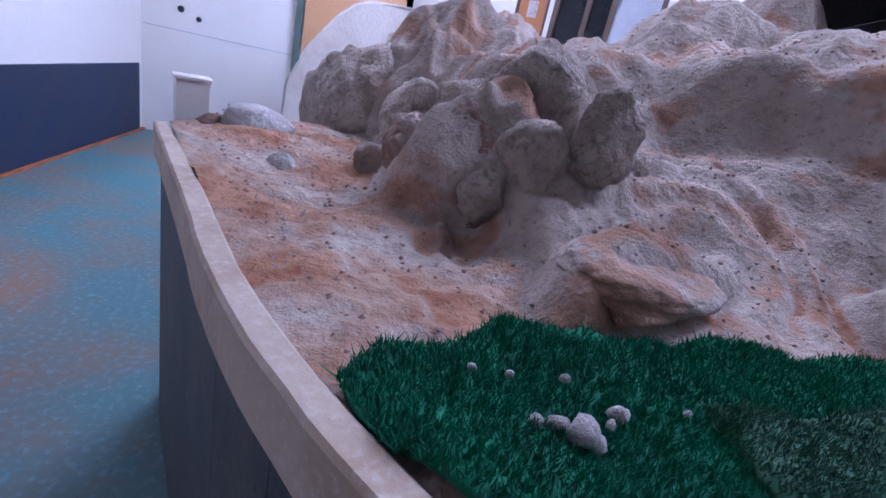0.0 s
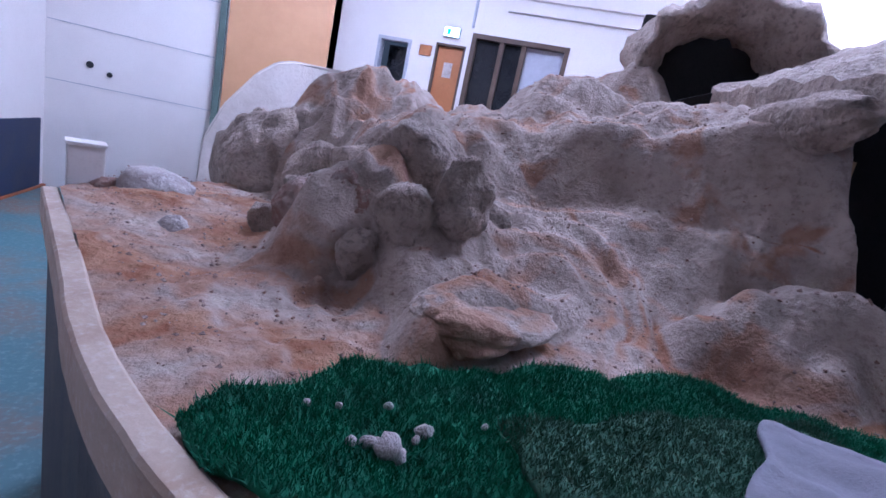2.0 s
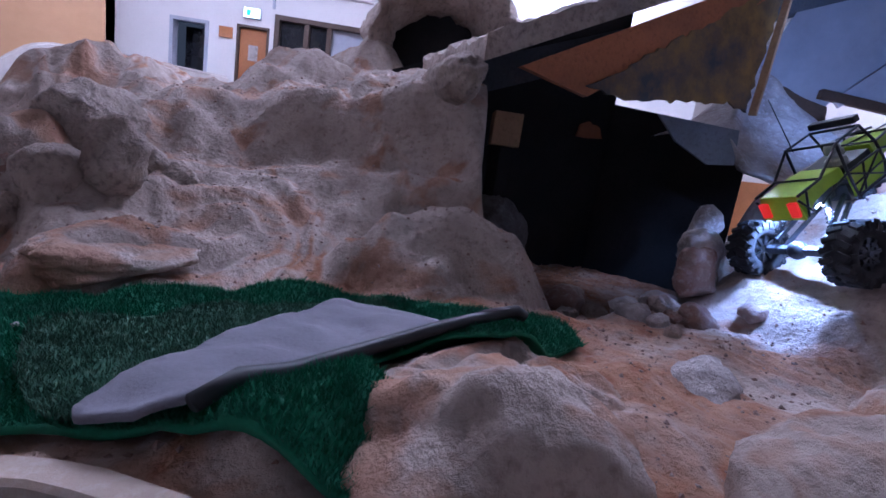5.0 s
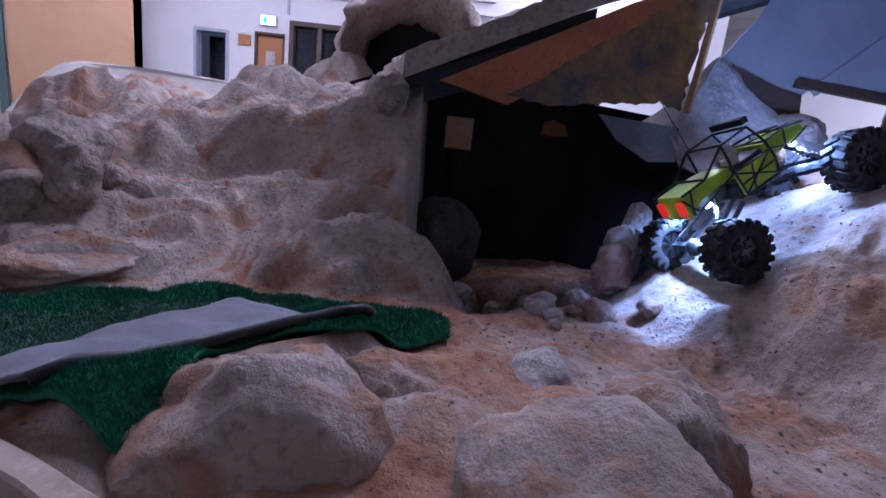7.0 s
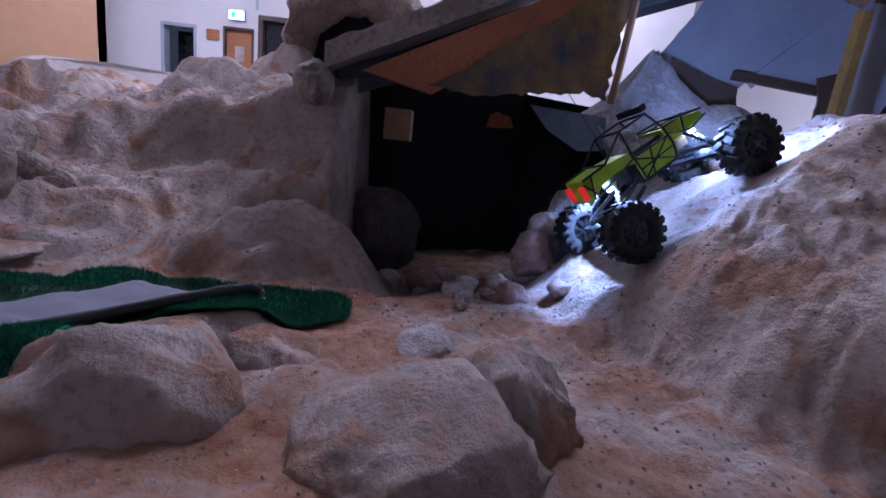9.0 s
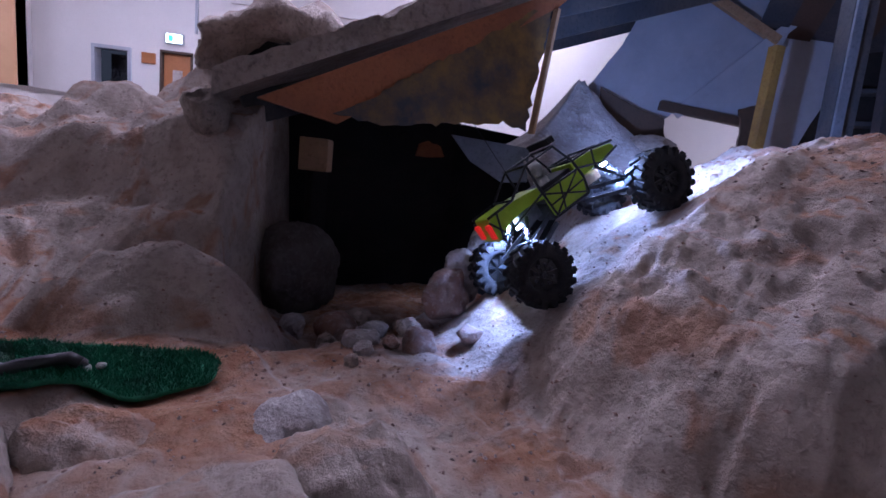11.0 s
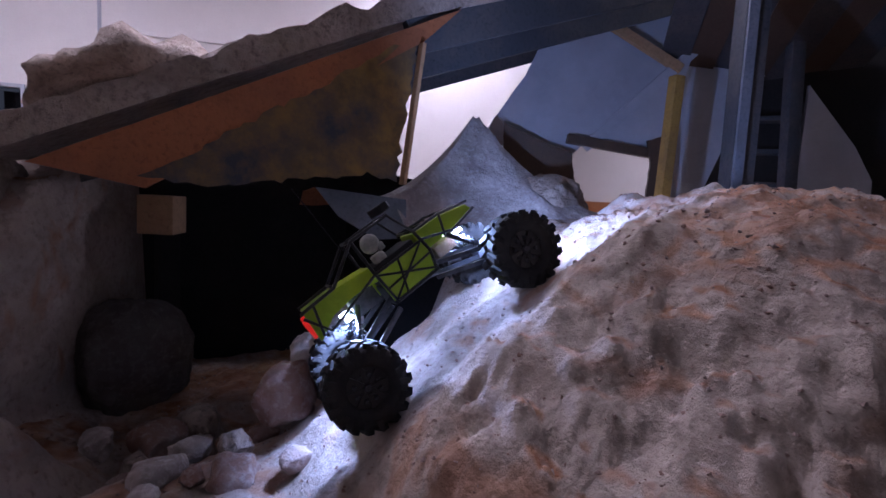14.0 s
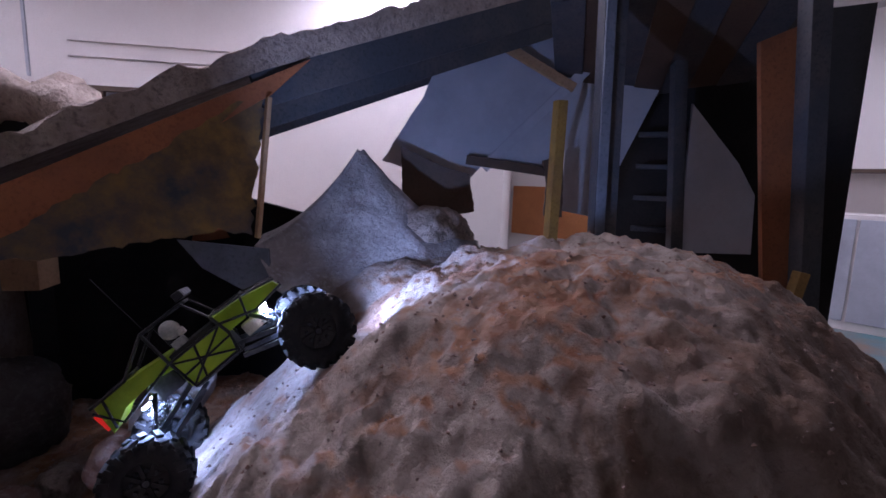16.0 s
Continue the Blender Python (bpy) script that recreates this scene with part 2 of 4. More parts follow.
def ground(x, y):
    x, y = np.asarray(x, float), np.asarray(y, float)
    wob = 0.05 * lattice(x, y, 5, 3) + 0.02 * lattice(x, y, 13, 4)
    xw, yw = x + wob, y + 0.05 * lattice(x, y, 5, 9) + 0.02 * lattice(x, y, 14, 8)
    z = 0.468 - 0.015 * smoothstep(0.5, 1.0, x) * smoothstep(-0.1, 0.2, y) + 0.02 * smoothstep(0.5, 1.2, yw) * smoothstep(0.6, 0.2, xw)
    # the fold that lifts the turf and the matting
    px, py = x - 0.50, y + 0.075
    along = np.clip(px * 0.983 + py * 0.184, 0, 0.36)
    off = np.hypot(px - along * 0.983, py - along * 0.184)
    z = z + 0.05 * np.exp(-((off / 0.05) ** 2))
    # the hollow under the timber ramp
    z = z - 0.10 * smoothstep(1.2, 1.38, xw) * smoothstep(0.12, 0.3, yw)
    # the bank behind the turf: a sandy apron rising to the foot of a scooped wall, whose end is cut off at the hollow
    foot = np.interp(x, [-0.1, 0.0, 0.15, 0.30, 0.42, 0.55, 0.72, 0.88, 1.02, 1.17, 1.4], [1.6, 1.4, 1.14, 0.98, 0.93, 0.98, 0.94, 0.80, 0.62, 0.45, 0.45])
    crest = np.interp(x, [-0.1, 0.0, 0.15, 0.3, 0.45, 0.6, 0.75, 1.0, 1.17, 1.5], [0.5, 0.56, 0.66, 0.76, 0.82, 0.86, 0.885, 0.93, 1.0, 1.06])
    d = (y - foot) * 0.8 + 0.025 * lattice(x, y, 7, 61) + 0.012 * lattice(x, y, 17, 62)
    apron = 0.47 + (0.19 + 0.05 * smoothstep(0.7, 1.1, x)) * smoothstep(0.02, 1.0, (y - 0.37) / np.maximum(foot - 0.37, 0.06)) * smoothstep(0.05, 0.32, xw)
    flute = 0.022 * lattice(x + 0.5 * y, y - x, 11, 63) + 0.007 * lattice(x, y, 24, 64)
    bank = apron + (crest - apron) * (0.86 * smoothstep(-0.01, 0.15, d) + 0.14 * smoothstep(0.1, 0.4, d)) + flute * smoothstep(0.02, 0.1, d)
    cut_ = 1.17 + 0.62 * np.maximum(y - 0.45, 0) + 0.012 * lattice(x, y, 10, 2)
    side = smoothstep(0.05, 0.35, xw) * smoothstep(cut_ + 0.035, cut_ - 0.02, x) * smoothstep(1.9, 1.5, yw)
    z = soft_max(z, 0.30 + side * (bank - 0.30), 0.02)
    # the rounded ledge before the hollow
    z = soft_max(z, dome(xw, yw, 1.02, 0.38, 0.31, 0.16, -22, 0.42, 0.655, 2.2), 0.04)
    # the mass that the bank's boulders are set in
    z = soft_max(z, dome(xw, yw, 0.33, 0.90, 0.27, 0.22, 20, 0.46, 0.715, 2.2), 0.04)
    z = soft_max(z, dome(xw, yw, 0.42, 0.50, 0.20, 0.11, 15, 0.44, 0.565, 3.0), 0.03)
    # mounds behind the crest
    z = soft_max(z, dome(xw, yw, 0.46, 1.75, 0.42, 0.30, 10, 0.6, 0.95, 2.4) + 0.018 * lattice(x, y, 12, 33), 0.06)
    z = soft_max(z, dome(xw, yw, 1.00, 1.36, 0.36, 0.24, -15, 0.7, 1.07, 2.2) + 0.022 * lattice(x, y, 14, 31), 0.05)
    z = soft_max(z, dome(xw, yw, 1.34, 1.44, 0.34, 0.26, -20, 0.7, 1.21, 2.0) + 0.02 * lattice(x, y, 15, 34), 0.05)
    z = soft_max(z, dome(xw, yw, 1.50, 1.52, 0.46, 0.34, 15, 0.6, 1.12), 0.06)
    z = soft_max(z, dome(xw, yw, 0.62, 2.5, 0.75, 0.6, 8, 0.5, 1.02), 0.08)
    # the hill on which the course climbs, its shoulder, and the trodden line up its flank
    hill_ = dome(xw, yw, 2.45, -0.57, 1.02, 0.74, 0, 0.45, 1.055, 2.6)
    z = soft_max(z, hill_, 0.05)
    z = soft_max(z, dome(xw, yw, 2.4, -0.05, 0.62, 0.42, 20, 0.4, 0.95, 2.5), 0.06)
    along, across = (x - 1.678) * 0.964 - (y + 0.095) * 0.266, (x - 1.678) * 0.266 + (y + 0.095) * 0.964
    line = 0.612 + 0.79 * np.clip(along, -0.16, 0.30) + 0.30 * np.clip(along - 0.30, 0, 0.3) - 0.2 * (np.clip(across, -0.2, 0.2) + 0.11) + 0.012 * lattice(x, y, 13, 65)
    trod = smoothstep(0.30, 0.13, np.abs(across)) * smoothstep(-0.2, -0.06, along) * smoothstep(0.55, 0.34, along)
    z = z + trod * (line - z)
    # weathered folds and pits of the bank's rocky end, ripples of the poured apron
    rocky = smoothstep(0.5, 0.7, y) * smoothstep(0.02, 0.2, x) * smoothstep(0.62, 0.42, x)
    fold = np.abs(lattice(x + 0.35 * y, y - 0.2 * x, 7, 51)) + 0.5 * np.abs(lattice(x, y, 15, 52))
    z = z + rocky * (0.035 - 0.055 * fold + 0.010 * lattice(x, y, 30, 53))
    behind = smoothstep(0.2, 0.4, d) * smoothstep(1.5, 1.2, x)
    z = z + behind * (0.02 - 0.035 * np.abs(lattice(x, y, 10, 55)) + 0.008 * lattice(x, y, 33, 56))
    ripple = smoothstep(0.42, 0.55, x) * smoothstep(1.2, 1.0, x) * smoothstep(0.38, 0.46, y) * smoothstep(0.02, -0.08, d)
    swirl = np.hypot(x - 0.52, (y - 0.62) * 1.3) + 0.05 * lattice(x, y, 6, 54) + 0.015 * lattice(x, y, 19, 57)
    z = z + ripple * 0.008 * np.sin(70 * swirl)
    # grain of the trowelled and trodden surface
    hill = smoothstep(1.5, 1.8, x) * smoothstep(0.1, -0.3, y) * (1 - 0.7 * trod)
    clod = 1.1 * smoothstep(0.95, 0.75, z) * smoothstep(1.3, 1.55, x) * smoothstep(0.05, -0.25, y) * (1 - trod)
    z = z + clod * (0.012 * np.abs(lattice(x, y, 31, 24)) + 0.009 * np.abs(lattice(x, y, 58, 25)) - 0.014 * smoothstep(0.45, 0.75, lattice(x, y, 27, 26)))
    z = z + hill * (0.012 * lattice(x, y, 12, 21) + 0.008 * lattice(x, y, 26, 22) - 0.005 * np.abs(lattice(x, y, 18, 23)))
    z = z + 0.012 * lattice(x, y, 9, 11) + 0.006 * lattice(x, y, 21, 12) + (0.003 + 0.004 * hill) * lattice(x, y, 47, 13) + (0.0015 + 0.003 * hill) * lattice(x, y, 90, 14)
    return z


def height(x, y):
    return float(ground(np.array([x]), np.array([y]))[0])


KERB = [(-0.385, 1.18), (-0.19, 0.70), (-0.095, 0.46), (-0.02, 0.31), (0.05, 0.20), (0.115, 0.12), (0.225, 0.03), (0.34, -0.035), (0.435, -0.14), (0.50, -0.24), (0.62, -0.39), (1.0, -0.70), (1.7, -1.2), (2.6, -1.7)]


def kerb_x(y):
    p = sorted(KERB, key=lambda q: q[1])
    return np.interp(y, [q[1] for q in p], [q[0] for q in p])


def build_ground():
    xs, ys = np.arange(-0.9, 3.9, 0.0068), np.arange(-1.5, 3.2, 0.0068)
    gx, gy = np.meshgrid(xs, ys)
    gx = np.maximum(gx, kerb_x(gy) + 0.016)
    rim_y = np.interp(gx, [-0.5, -0.38, -0.05, 0.10, 0.25], [1.22, 1.22, 1.62, 1.75, 3.3])
    beyond = gy > rim_y + 0.012
    gy = np.minimum(gy, rim_y)
    gz = np.where(beyond, FLOOR, ground(gx, gy))
    gz[-1, :], gz[:, -1] = FLOOR, FLOOR
    nx, ny = len(xs), len(ys)
    verts = np.stack([gx.ravel(), gy.ravel(), gz.ravel()], 1)
    i = np.arange(nx * ny).reshape(ny, nx)
    faces = np.stack([i[:-1, :-1].ravel(), i[:-1, 1:].ravel(), i[1:, 1:].ravel(), i[1:, :-1].ravel()], 1)
    e1, e2 = verts[faces[:, 2]] - verts[faces[:, 0]], verts[faces[:, 3]] - verts[faces[:, 1]]
    flat = np.linalg.norm(np.cross(e1, e2), axis=1) > 1e-7
    me = bpy.data.meshes.new("ground")
    me.from_pydata(verts.tolist(), [], faces[flat].tolist())
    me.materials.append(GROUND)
    for p in me.polygons:
        p.use_smooth = True
    return tagged(new("ground", me), "sculpted grey concrete and rust-brown sand of an indoor crawling course", "ground", kind="structure")


build_ground()


# ---- the hall ----
def wall(name, a, b, holes=(), thick=0.12, mat=None, z0=None, z1=None, label=""):
    """A wall from a to b on the plan, its face on the line; holes: (from, to, bottom, top) along it."""
    a, b = Vector((*a, 0)), Vector((*b, 0))
    m = plane_pose(a, b - a, (0, 0, 1))
    ln, lo, hi = (b - a).length, FLOOR if z0 is None else z0, CEIL if z1 is None else z1
    bm = bmesh.new()
    cur = 0.0
    for s0, s1, h0, h1 in sorted(holes):
        box((cur, lo, -thick), (s0, hi, 0), bm=bm)
        if h0 > lo:
            box((s0, lo, -thick), (s1, h0, 0), bm=bm)
        if h1 < hi:
            box((s0, h1, -thick), (s1, hi, 0), bm=bm)
        cur = s1
    box((cur, lo, -thick), (ln, hi, 0), bm=bm)
    bm.transform(m)
    return tagged(link(name, bm, mat or WALL), label or "off-white painted block wall", "wall", kind="structure"), m


bm = box((-2.6, -6, FLOOR - 0.1), (9.1, 7.5, FLOOR))
tagged(link("floor", bm, FLOORM), "turquoise painted concrete floor with brown scuffs", "floor", kind="structure")
bm = box((-2.6, -6, CEIL), (9.1, 7.5, CEIL + 0.1))
tagged(link("ceiling", bm, CEILM), "plain white ceiling", "ceiling", kind="structure")
# the wall with the dark doorway, the exit and the glazed screen; s runs along it from its corner
B0, BU = Vector((0.56, 5.95, 0)), Vector((0.83, -0.56, 0)).normalized()
wall("wall_side", (-1.87, -6), (-1.87, 5.2))
wall("wall_north", (-1.87, 5.2), (0.56, 5.2))
wall("wall_return", (0.56, 5.2), (0.56, 5.95))
_, MB = wall("wall_east", (0.56, 5.95), (0.56 + 0.829 * 6.4, 5.95 - 0.559 * 6.4), holes=[(0.59, 0.99, FLOOR, 1.83), (1.28, 1.62, FLOOR, 1.85), (1.67, 2.72, FLOOR, 2.0)])
wall("wall_far_north", (0.56 + 0.829 * 6.4, 5.95 - 0.559 * 6.4), (9, 4.6))


def on_wall(s0, s1, z0, z1, d0, d1, bevel=0.004, bm=None):
    """A box on the exit wall: from s0 to s1 along it, z0 to z1, standing out from d0 to d1."""
    return box((s0, z0, d0), (s1, z1, d1), bevel, MB, bm)


def frame_on_wall(s0, s1, z0, z1, w, d):
    bm = on_wall(s0, s0 + w, z0, z1, -0.1, d)
    on_wall(s1 - w, s1, z0, z1, -0.1, d, bm=bm)
    return on_wall(s0 + w, s1 - w, z1 - w, z1, -0.1, d, bm=bm)


door_1 = tagged(link("door_1", frame_on_wall(0.59, 0.99, FLOOR, 1.83, 0.035, 0.015), GREYBLUE), "grey doorway standing open on a dark room", "doorway", kind="structure")
part("door_leaf", on_wall(0.63, 0.95, FLOOR, 1.79, -0.3, -0.26), GLASSDARK, door_1, "dark glazed leaf")
door_2 = tagged(link("door_2", frame_on_wall(1.28, 1.62, FLOOR, 1.85, 0.025, 0.012), BROWN), "closed orange timber exit door in a brown frame", "door", kind="structure")
part("door_leaf", on_wall(1.306, 1.594, FLOOR, 1.824, -0.06, -0.03), ODOOR, door_2)
part("door_handle", on_wall(1.33, 1.36, 0.7, 0.72, -0.03, 0.0), GREYBLUE, door_2, "metal door handle")
part("notice", on_wall(1.40, 1.50, 1.50, 1.66, -0.028, -0.024, 0.0), PALE, door_2, "pale notice")
window_1 = tagged(link("window_1", frame_on_wall(1.67, 2.72, FLOOR, 2.0, 0.05, 0.02), BROWN), "brown framed glazed screen with dark panes", "window", kind="structure")
for s0, s1 in ((1.72, 1.98), (2.03, 2.22), (2.27, 2.67)):
    part("pane", on_wall(s0, s1, FLOOR, 1.95, -0.06, -0.05, 0.0), GLASSDARK if s0 < 2.2 else GREYBLUE, window_1)
for s in (1.98, 2.22):
    part("mullion", on_wall(s, s + 0.05, FLOOR, 1.95, -0.08, 0.01), BROWN, window_1)
tagged(link("wooden_notice_board", on_wall(1.10, 1.24, 1.69, 1.80, 0.0, 0.02), ODOOR), "small orange wooden board on the wall", "board")
SIGN = glow("exit_sign_face", (0.85, 1.0, 0.88), 3.0)
sign = tagged(link("exit_sign", on_wall(1.35, 1.53, 1.915, 2.02, 0.0, 0.04), GREYBLUE), "lit white and green exit sign box over the door", "exit sign")
part("sign_face", on_wall(1.36, 1.52, 1.923, 2.012, 0.04, 0.044, 0.0), SIGN, sign, "glowing white face")
part("sign_mark", on_wall(1.385, 1.43, 1.935, 2.0, 0.044, 0.048, 0.0), glow("exit_sign_green", (0.1, 0.75, 0.35), 1.2), sign, "green pictogram block")
for z in (2.40, 2.26):
    tagged(link("wall_conduit", on_wall(2.0, 3.9, z, z + 0.035, 0.0, 0.035), WALL), "painted horizontal conduit along the wall", "conduit")
tagged(link("wall_conduit", on_wall(1.64, 1.665, 2.05, CEIL, 0.0, 0.025), GREYBLUE), "grey vertical conduit in the corner", "conduit")
wall("wall_south", (9, -6), (-1.99, -6))
wall("wall_far", (9, 7), (9, -6), label="white far wall of the hall")
bm = box((8.95, 0.6, 0.2), (8.998, 4.5, 1.12))
tagged(link("trim", bm, ODOOR), "orange painted dado band on the far wall", "wall band", kind="structure")
cab = tagged(link("white_cabinet", box((8.3, -2.6, FLOOR), (8.9, 0.0, 0.95), 0.01), WALL), "long white cabinet standing at the far wall", "cabinet")
for k in range(4):
    part("cabinet_door", box((8.28, -2.57 + 0.64 * k, FLOOR + 0.1), (8.298, -1.96 + 0.64 * k, 0.9), 0.004), GREYBLUE, cab)
tagged(link("wall_shelf", box((8.6, -2.8, 1.42), (8.99, 0.2, 1.46), 0.004), BROWN), "dark shelf along the far white wall", "shelf")
# north wall fittings
bm = box((-0.53, 5.12, FLOOR), (-0.47, 5.198, 2.4), 0.004)
tagged(link("door_jamb", bm, GREEN), "dark green steel door jamb beside the plywood", "door jamb")
ply = tagged(link("plywood_board", box((-0.455, 5.16, FLOOR), (0.49, 5.198, 2.2), 0.004), PLY), "large orange-brown plywood sheet screwed over an opening", "plywood")
bm = box((-1.868, 2.6, FLOOR + 0.02), (-1.85, 5.1, 0.27), 0.003)
tagged(link("wall_panel", bm, NAVY), "dark navy painted panel along the foot of the wall", "wall panel")
tagged(link("skirting", box((-1.868, 2.6, FLOOR), (-1.835, 5.19, FLOOR + 0.018), 0.002), ORANGE), "rust-brown strip along the floor edge", "skirting")
for x, z, r in ((-1.54, 0.81, 0.03), (-1.387, 0.755, 0.024)):
    bm = bmesh.new()
    bmesh.ops.create_cone(bm, cap_ends=True, segments=14, radius1=r, radius2=r * 0.8, depth=0.02, matrix=pose(x, 5.19, z, 90, 0, 0))
    tagged(link("wall_hole", bm, BLACK), "dark round hole plug in the white wall", "hole")
for z in (0.62, 1.12, 1.62):
    tagged(link("wall_joint", box((-1.86, 5.193, z), (-0.54, 5.2, z + 0.006)), GREYBLUE), "thin grey block joint line in the white wall", "joint")
post = tagged(link("end_post", box((-0.038, -0.036, FLOOR), (0.038, 0.036, 0.575), 0.004, pose(-0.36, 1.31, 0, 0, 0, 20)), WALL), "battered white painted timber post at the kerb's end", "post")
part("cap", box((-0.042, -0.04, 0.575), (0.042, 0.04, 0.583), 0.002, pose(-0.36, 1.31, 0, 0, 0, 20)), WALL, post)


# ---- the kerb: timbers end to end ----
KT = 0.485


def kerb(path, half, top, deep):
    """A bent timber along a plan line, with worn edges and a slightly uneven top."""
    line = [Vector((*p, 0)) for p in path]
    fine = [line[0]]
    for i in range(len(line) - 1):
        p0, p1, p2, p3 = line[max(i - 1, 0)], line[i], line[i + 1], line[min(i + 2, len(line) - 1)]
        k = max(2, int((p2 - p1).length / 0.03))
        for j in range(1, k + 1):
            t = j / k
            fine.append(0.5 * (2 * p1 + (p2 - p0) * t + (2 * p0 - 5 * p1 + 4 * p2 - p3) * t * t + (3 * p1 - p0 - 3 * p2 + p3) * t**3))
    bm = bmesh.new()
    rows = []
    for i, p in enumerate(fine):
        u = (fine[min(i + 1, len(fine) - 1)] - fine[max(i - 1, 0)]).normalized()
        n = Vector((u.y, -u.x, 0))
        h = top + 0.003 * noise.noise(p * 9) + 0.0015 * noise.noise(p * 40)
        w = half + 0.0015 * noise.noise(p * 23)
        rows.append([bm.verts.new(p + n * a + Vector((0, 0, b))) for a, b in ((-w, top - deep), (-w, h - 0.004), (-w + 0.004, h), (w - 0.004, h), (w, h - 0.004), (w, top - deep))])
    for r0, r1 in zip(rows, rows[1:]):
        for k in range(6):
            bm.faces.new((r0[k], r0[(k + 1) % 6], r1[(k + 1) % 6], r1[k]))
    bm.faces.new(rows[0][::-1])
    bm.faces.new(rows[-1])
    bmesh.ops.recalc_face_normals(bm, faces=bm.faces[:])
    return tagged(link("kerb_timber", bm, TIMBER), "dusty pale bent timber edging the raised course", "timber")


kerb(KERB, 0.016, KT, 0.065)
for (x0, y0), (x1, y1) in zip(KERB, KERB[1:]):
    m = plane_pose((x0 + 0.008, y0, 0), (x1 - x0, y1 - y0, 0), (0, 0, 1))
    ln = math.hypot(x1 - x0, y1 - y0)
    tagged(link("retaining_board", box((0, FLOOR, -0.008), (ln, KT - 0.067, 0.008), 0.002, m), DARKWOOD), "dark boarding holding the raised course above the floor", "boarding", group="boards round the course")


# ---- rocks ----
def rock(name, x, y, z, sx, sy, sz, seed, mat, label, turn=0.0, sub=4, facet=0.5, rough=0.14, category="rock", group=""):
    bm = bmesh.new()
    bmesh.ops.create_icosphere(bm, subdivisions=sub, radius=1)
    rnd = random.Random(seed)
    cuts = [(Vector((rnd.gauss(0, 1), rnd.gauss(0, 1), rnd.gauss(0, 0.8))).normalized(), rnd.uniform(0.62, 0.9)) for _ in range(11)]
    o = Vector((rnd.uniform(0, 50), rnd.uniform(0, 50), 0))
    for v in bm.verts:
        p = v.co.copy()
        for n, d in cuts:
            k = p.dot(n) - d
            if k > 0:
                p -= n * k * facet
        v.co = p * (1 + rough * noise.fractal(p * 1.7 + o, 1.0, 2.1, 4) + 0.3 * rough * noise.fractal(p * 8 + o, 0.8, 2.2, 4))
    bm.transform(pose(x, y, z, rnd.uniform(-8, 8), rnd.uniform(-8, 8), turn) @ Matrix.Diagonal((sx, sy, sz, 1)))
    return tagged(link(name, bm, mat, smooth=True), label, category, group=group)


# front boulders that the camera passes
rock("boulder", 0.685, -0.15, 0.42, 0.165, 0.17, 0.155, 3, GROUND, "tan sandy boulder beside the turf's edge", -20, 5, 0.6)
rock("boulder", 0.97, -0.42, 0.43, 0.18, 0.15, 0.15, 5, GROUND, "broad rounded tan boulder half sunk in brown sand", -30, 5, 0.6)
rock("boulder", 1.10, -0.42, 0.45, 0.12, 0.10, 0.14, 15, GROUND, "rounded tan boulder dusted with pale sand", -20, 5, 0.6)
rock("boulder", 0.87, -0.09, 0.43, 0.10, 0.085, 0.09, 8, GROUND, "pale tan step of rock beside the turf", -30, 5, 0.6)
rock("boulder", 1.12, -0.16, 0.45, 0.07, 0.06, 0.06, 21, PALE, "cracked pale stone lying in the sand", 10, 4)
# loose stones in front of the hollow
rock("loose_rock", 1.40, 0.12, 0.45, 0.055, 0.045, 0.045, 31, PALE, "pale angular stone in the sand", 30, 4, 0.9, group="stones before the hollow")
rock("loose_rock", 1.50, 0.02, 0.46, 0.06, 0.045, 0.05, 32, REDROCK, "reddish angular stone in the sand", -20, 4, 0.9, group="stones before the hollow")
rock("loose_rock", 1.65, 0.12, 0.55, 0.08, 0.065, 0.075, 33, REDROCK, "reddish angular boulder half sunk in sand", 10, 4, 0.9, group="stones before the hollow")
rock("loose_rock", 1.72, 0.14, 0.60, 0.065, 0.06, 0.075, 34, PALE, "pale angular boulder in the shadow", 50, 4, 0.9, group="stones before the hollow")
rock("loose_rock", 1.45, 0.36, 0.40, 0.07, 0.06, 0.05, 35, REDROCK, "reddish stone in the shadow", 0, 4, 0.9, group="stones before the hollow")
rock("loose_rock", 1.55, 0.42, 0.38, 0.07, 0.06, 0.05, 36, ROCK, "grey-brown stone in the shadow", 70, 4, 0.9, group="stones before the hollow")
for k, (x, y, r) in enumerate([(1.36, 0.04, 0.030), (1.44, 0.05, 0.026), (1.54, 0.12, 0.040), (1.47, 0.19, 0.045), (1.36, 0.22, 0.035), (1.52, 0.30, 0.05), (1.68, 0.20, 0.06), (1.62, 0.18, 0.04), (1.40, 0.30, 0.04), (1.34, 0.40, 0.05), (1.58, -0.06, 0.035), (1.30, -0.02, 0.022)]):
    rock("loose_rock", x, y, height(x, y) + 0.45 * r, r, 0.8 * r, 0.75 * r, 110 + k, (PALE, REDROCK, ROCK)[k % 3], ("pale angular stone in the sand", "reddish angular stone in the sand", "grey-brown angular stone in the sand")[k % 3], 53 * k, 4, 1.0, group="stones before the hollow")
rock("loose_rock", 1.83, 0.20, 0.66, 0.055, 0.05, 0.075, 37, PALE, "upright pale angular stone beside the hill", 20, 4, 0.9, group="stones before the hollow")
# boulder with the hollow's shade put into its colour
rock("shadowed_boulder", 1.47, 0.72, 0.49, 0.17, 0.13, 0.17, 140, SHADEDROCK, "large rounded grey boulder, coloured dark for the hollow's shade", 20, 5, 0.5)
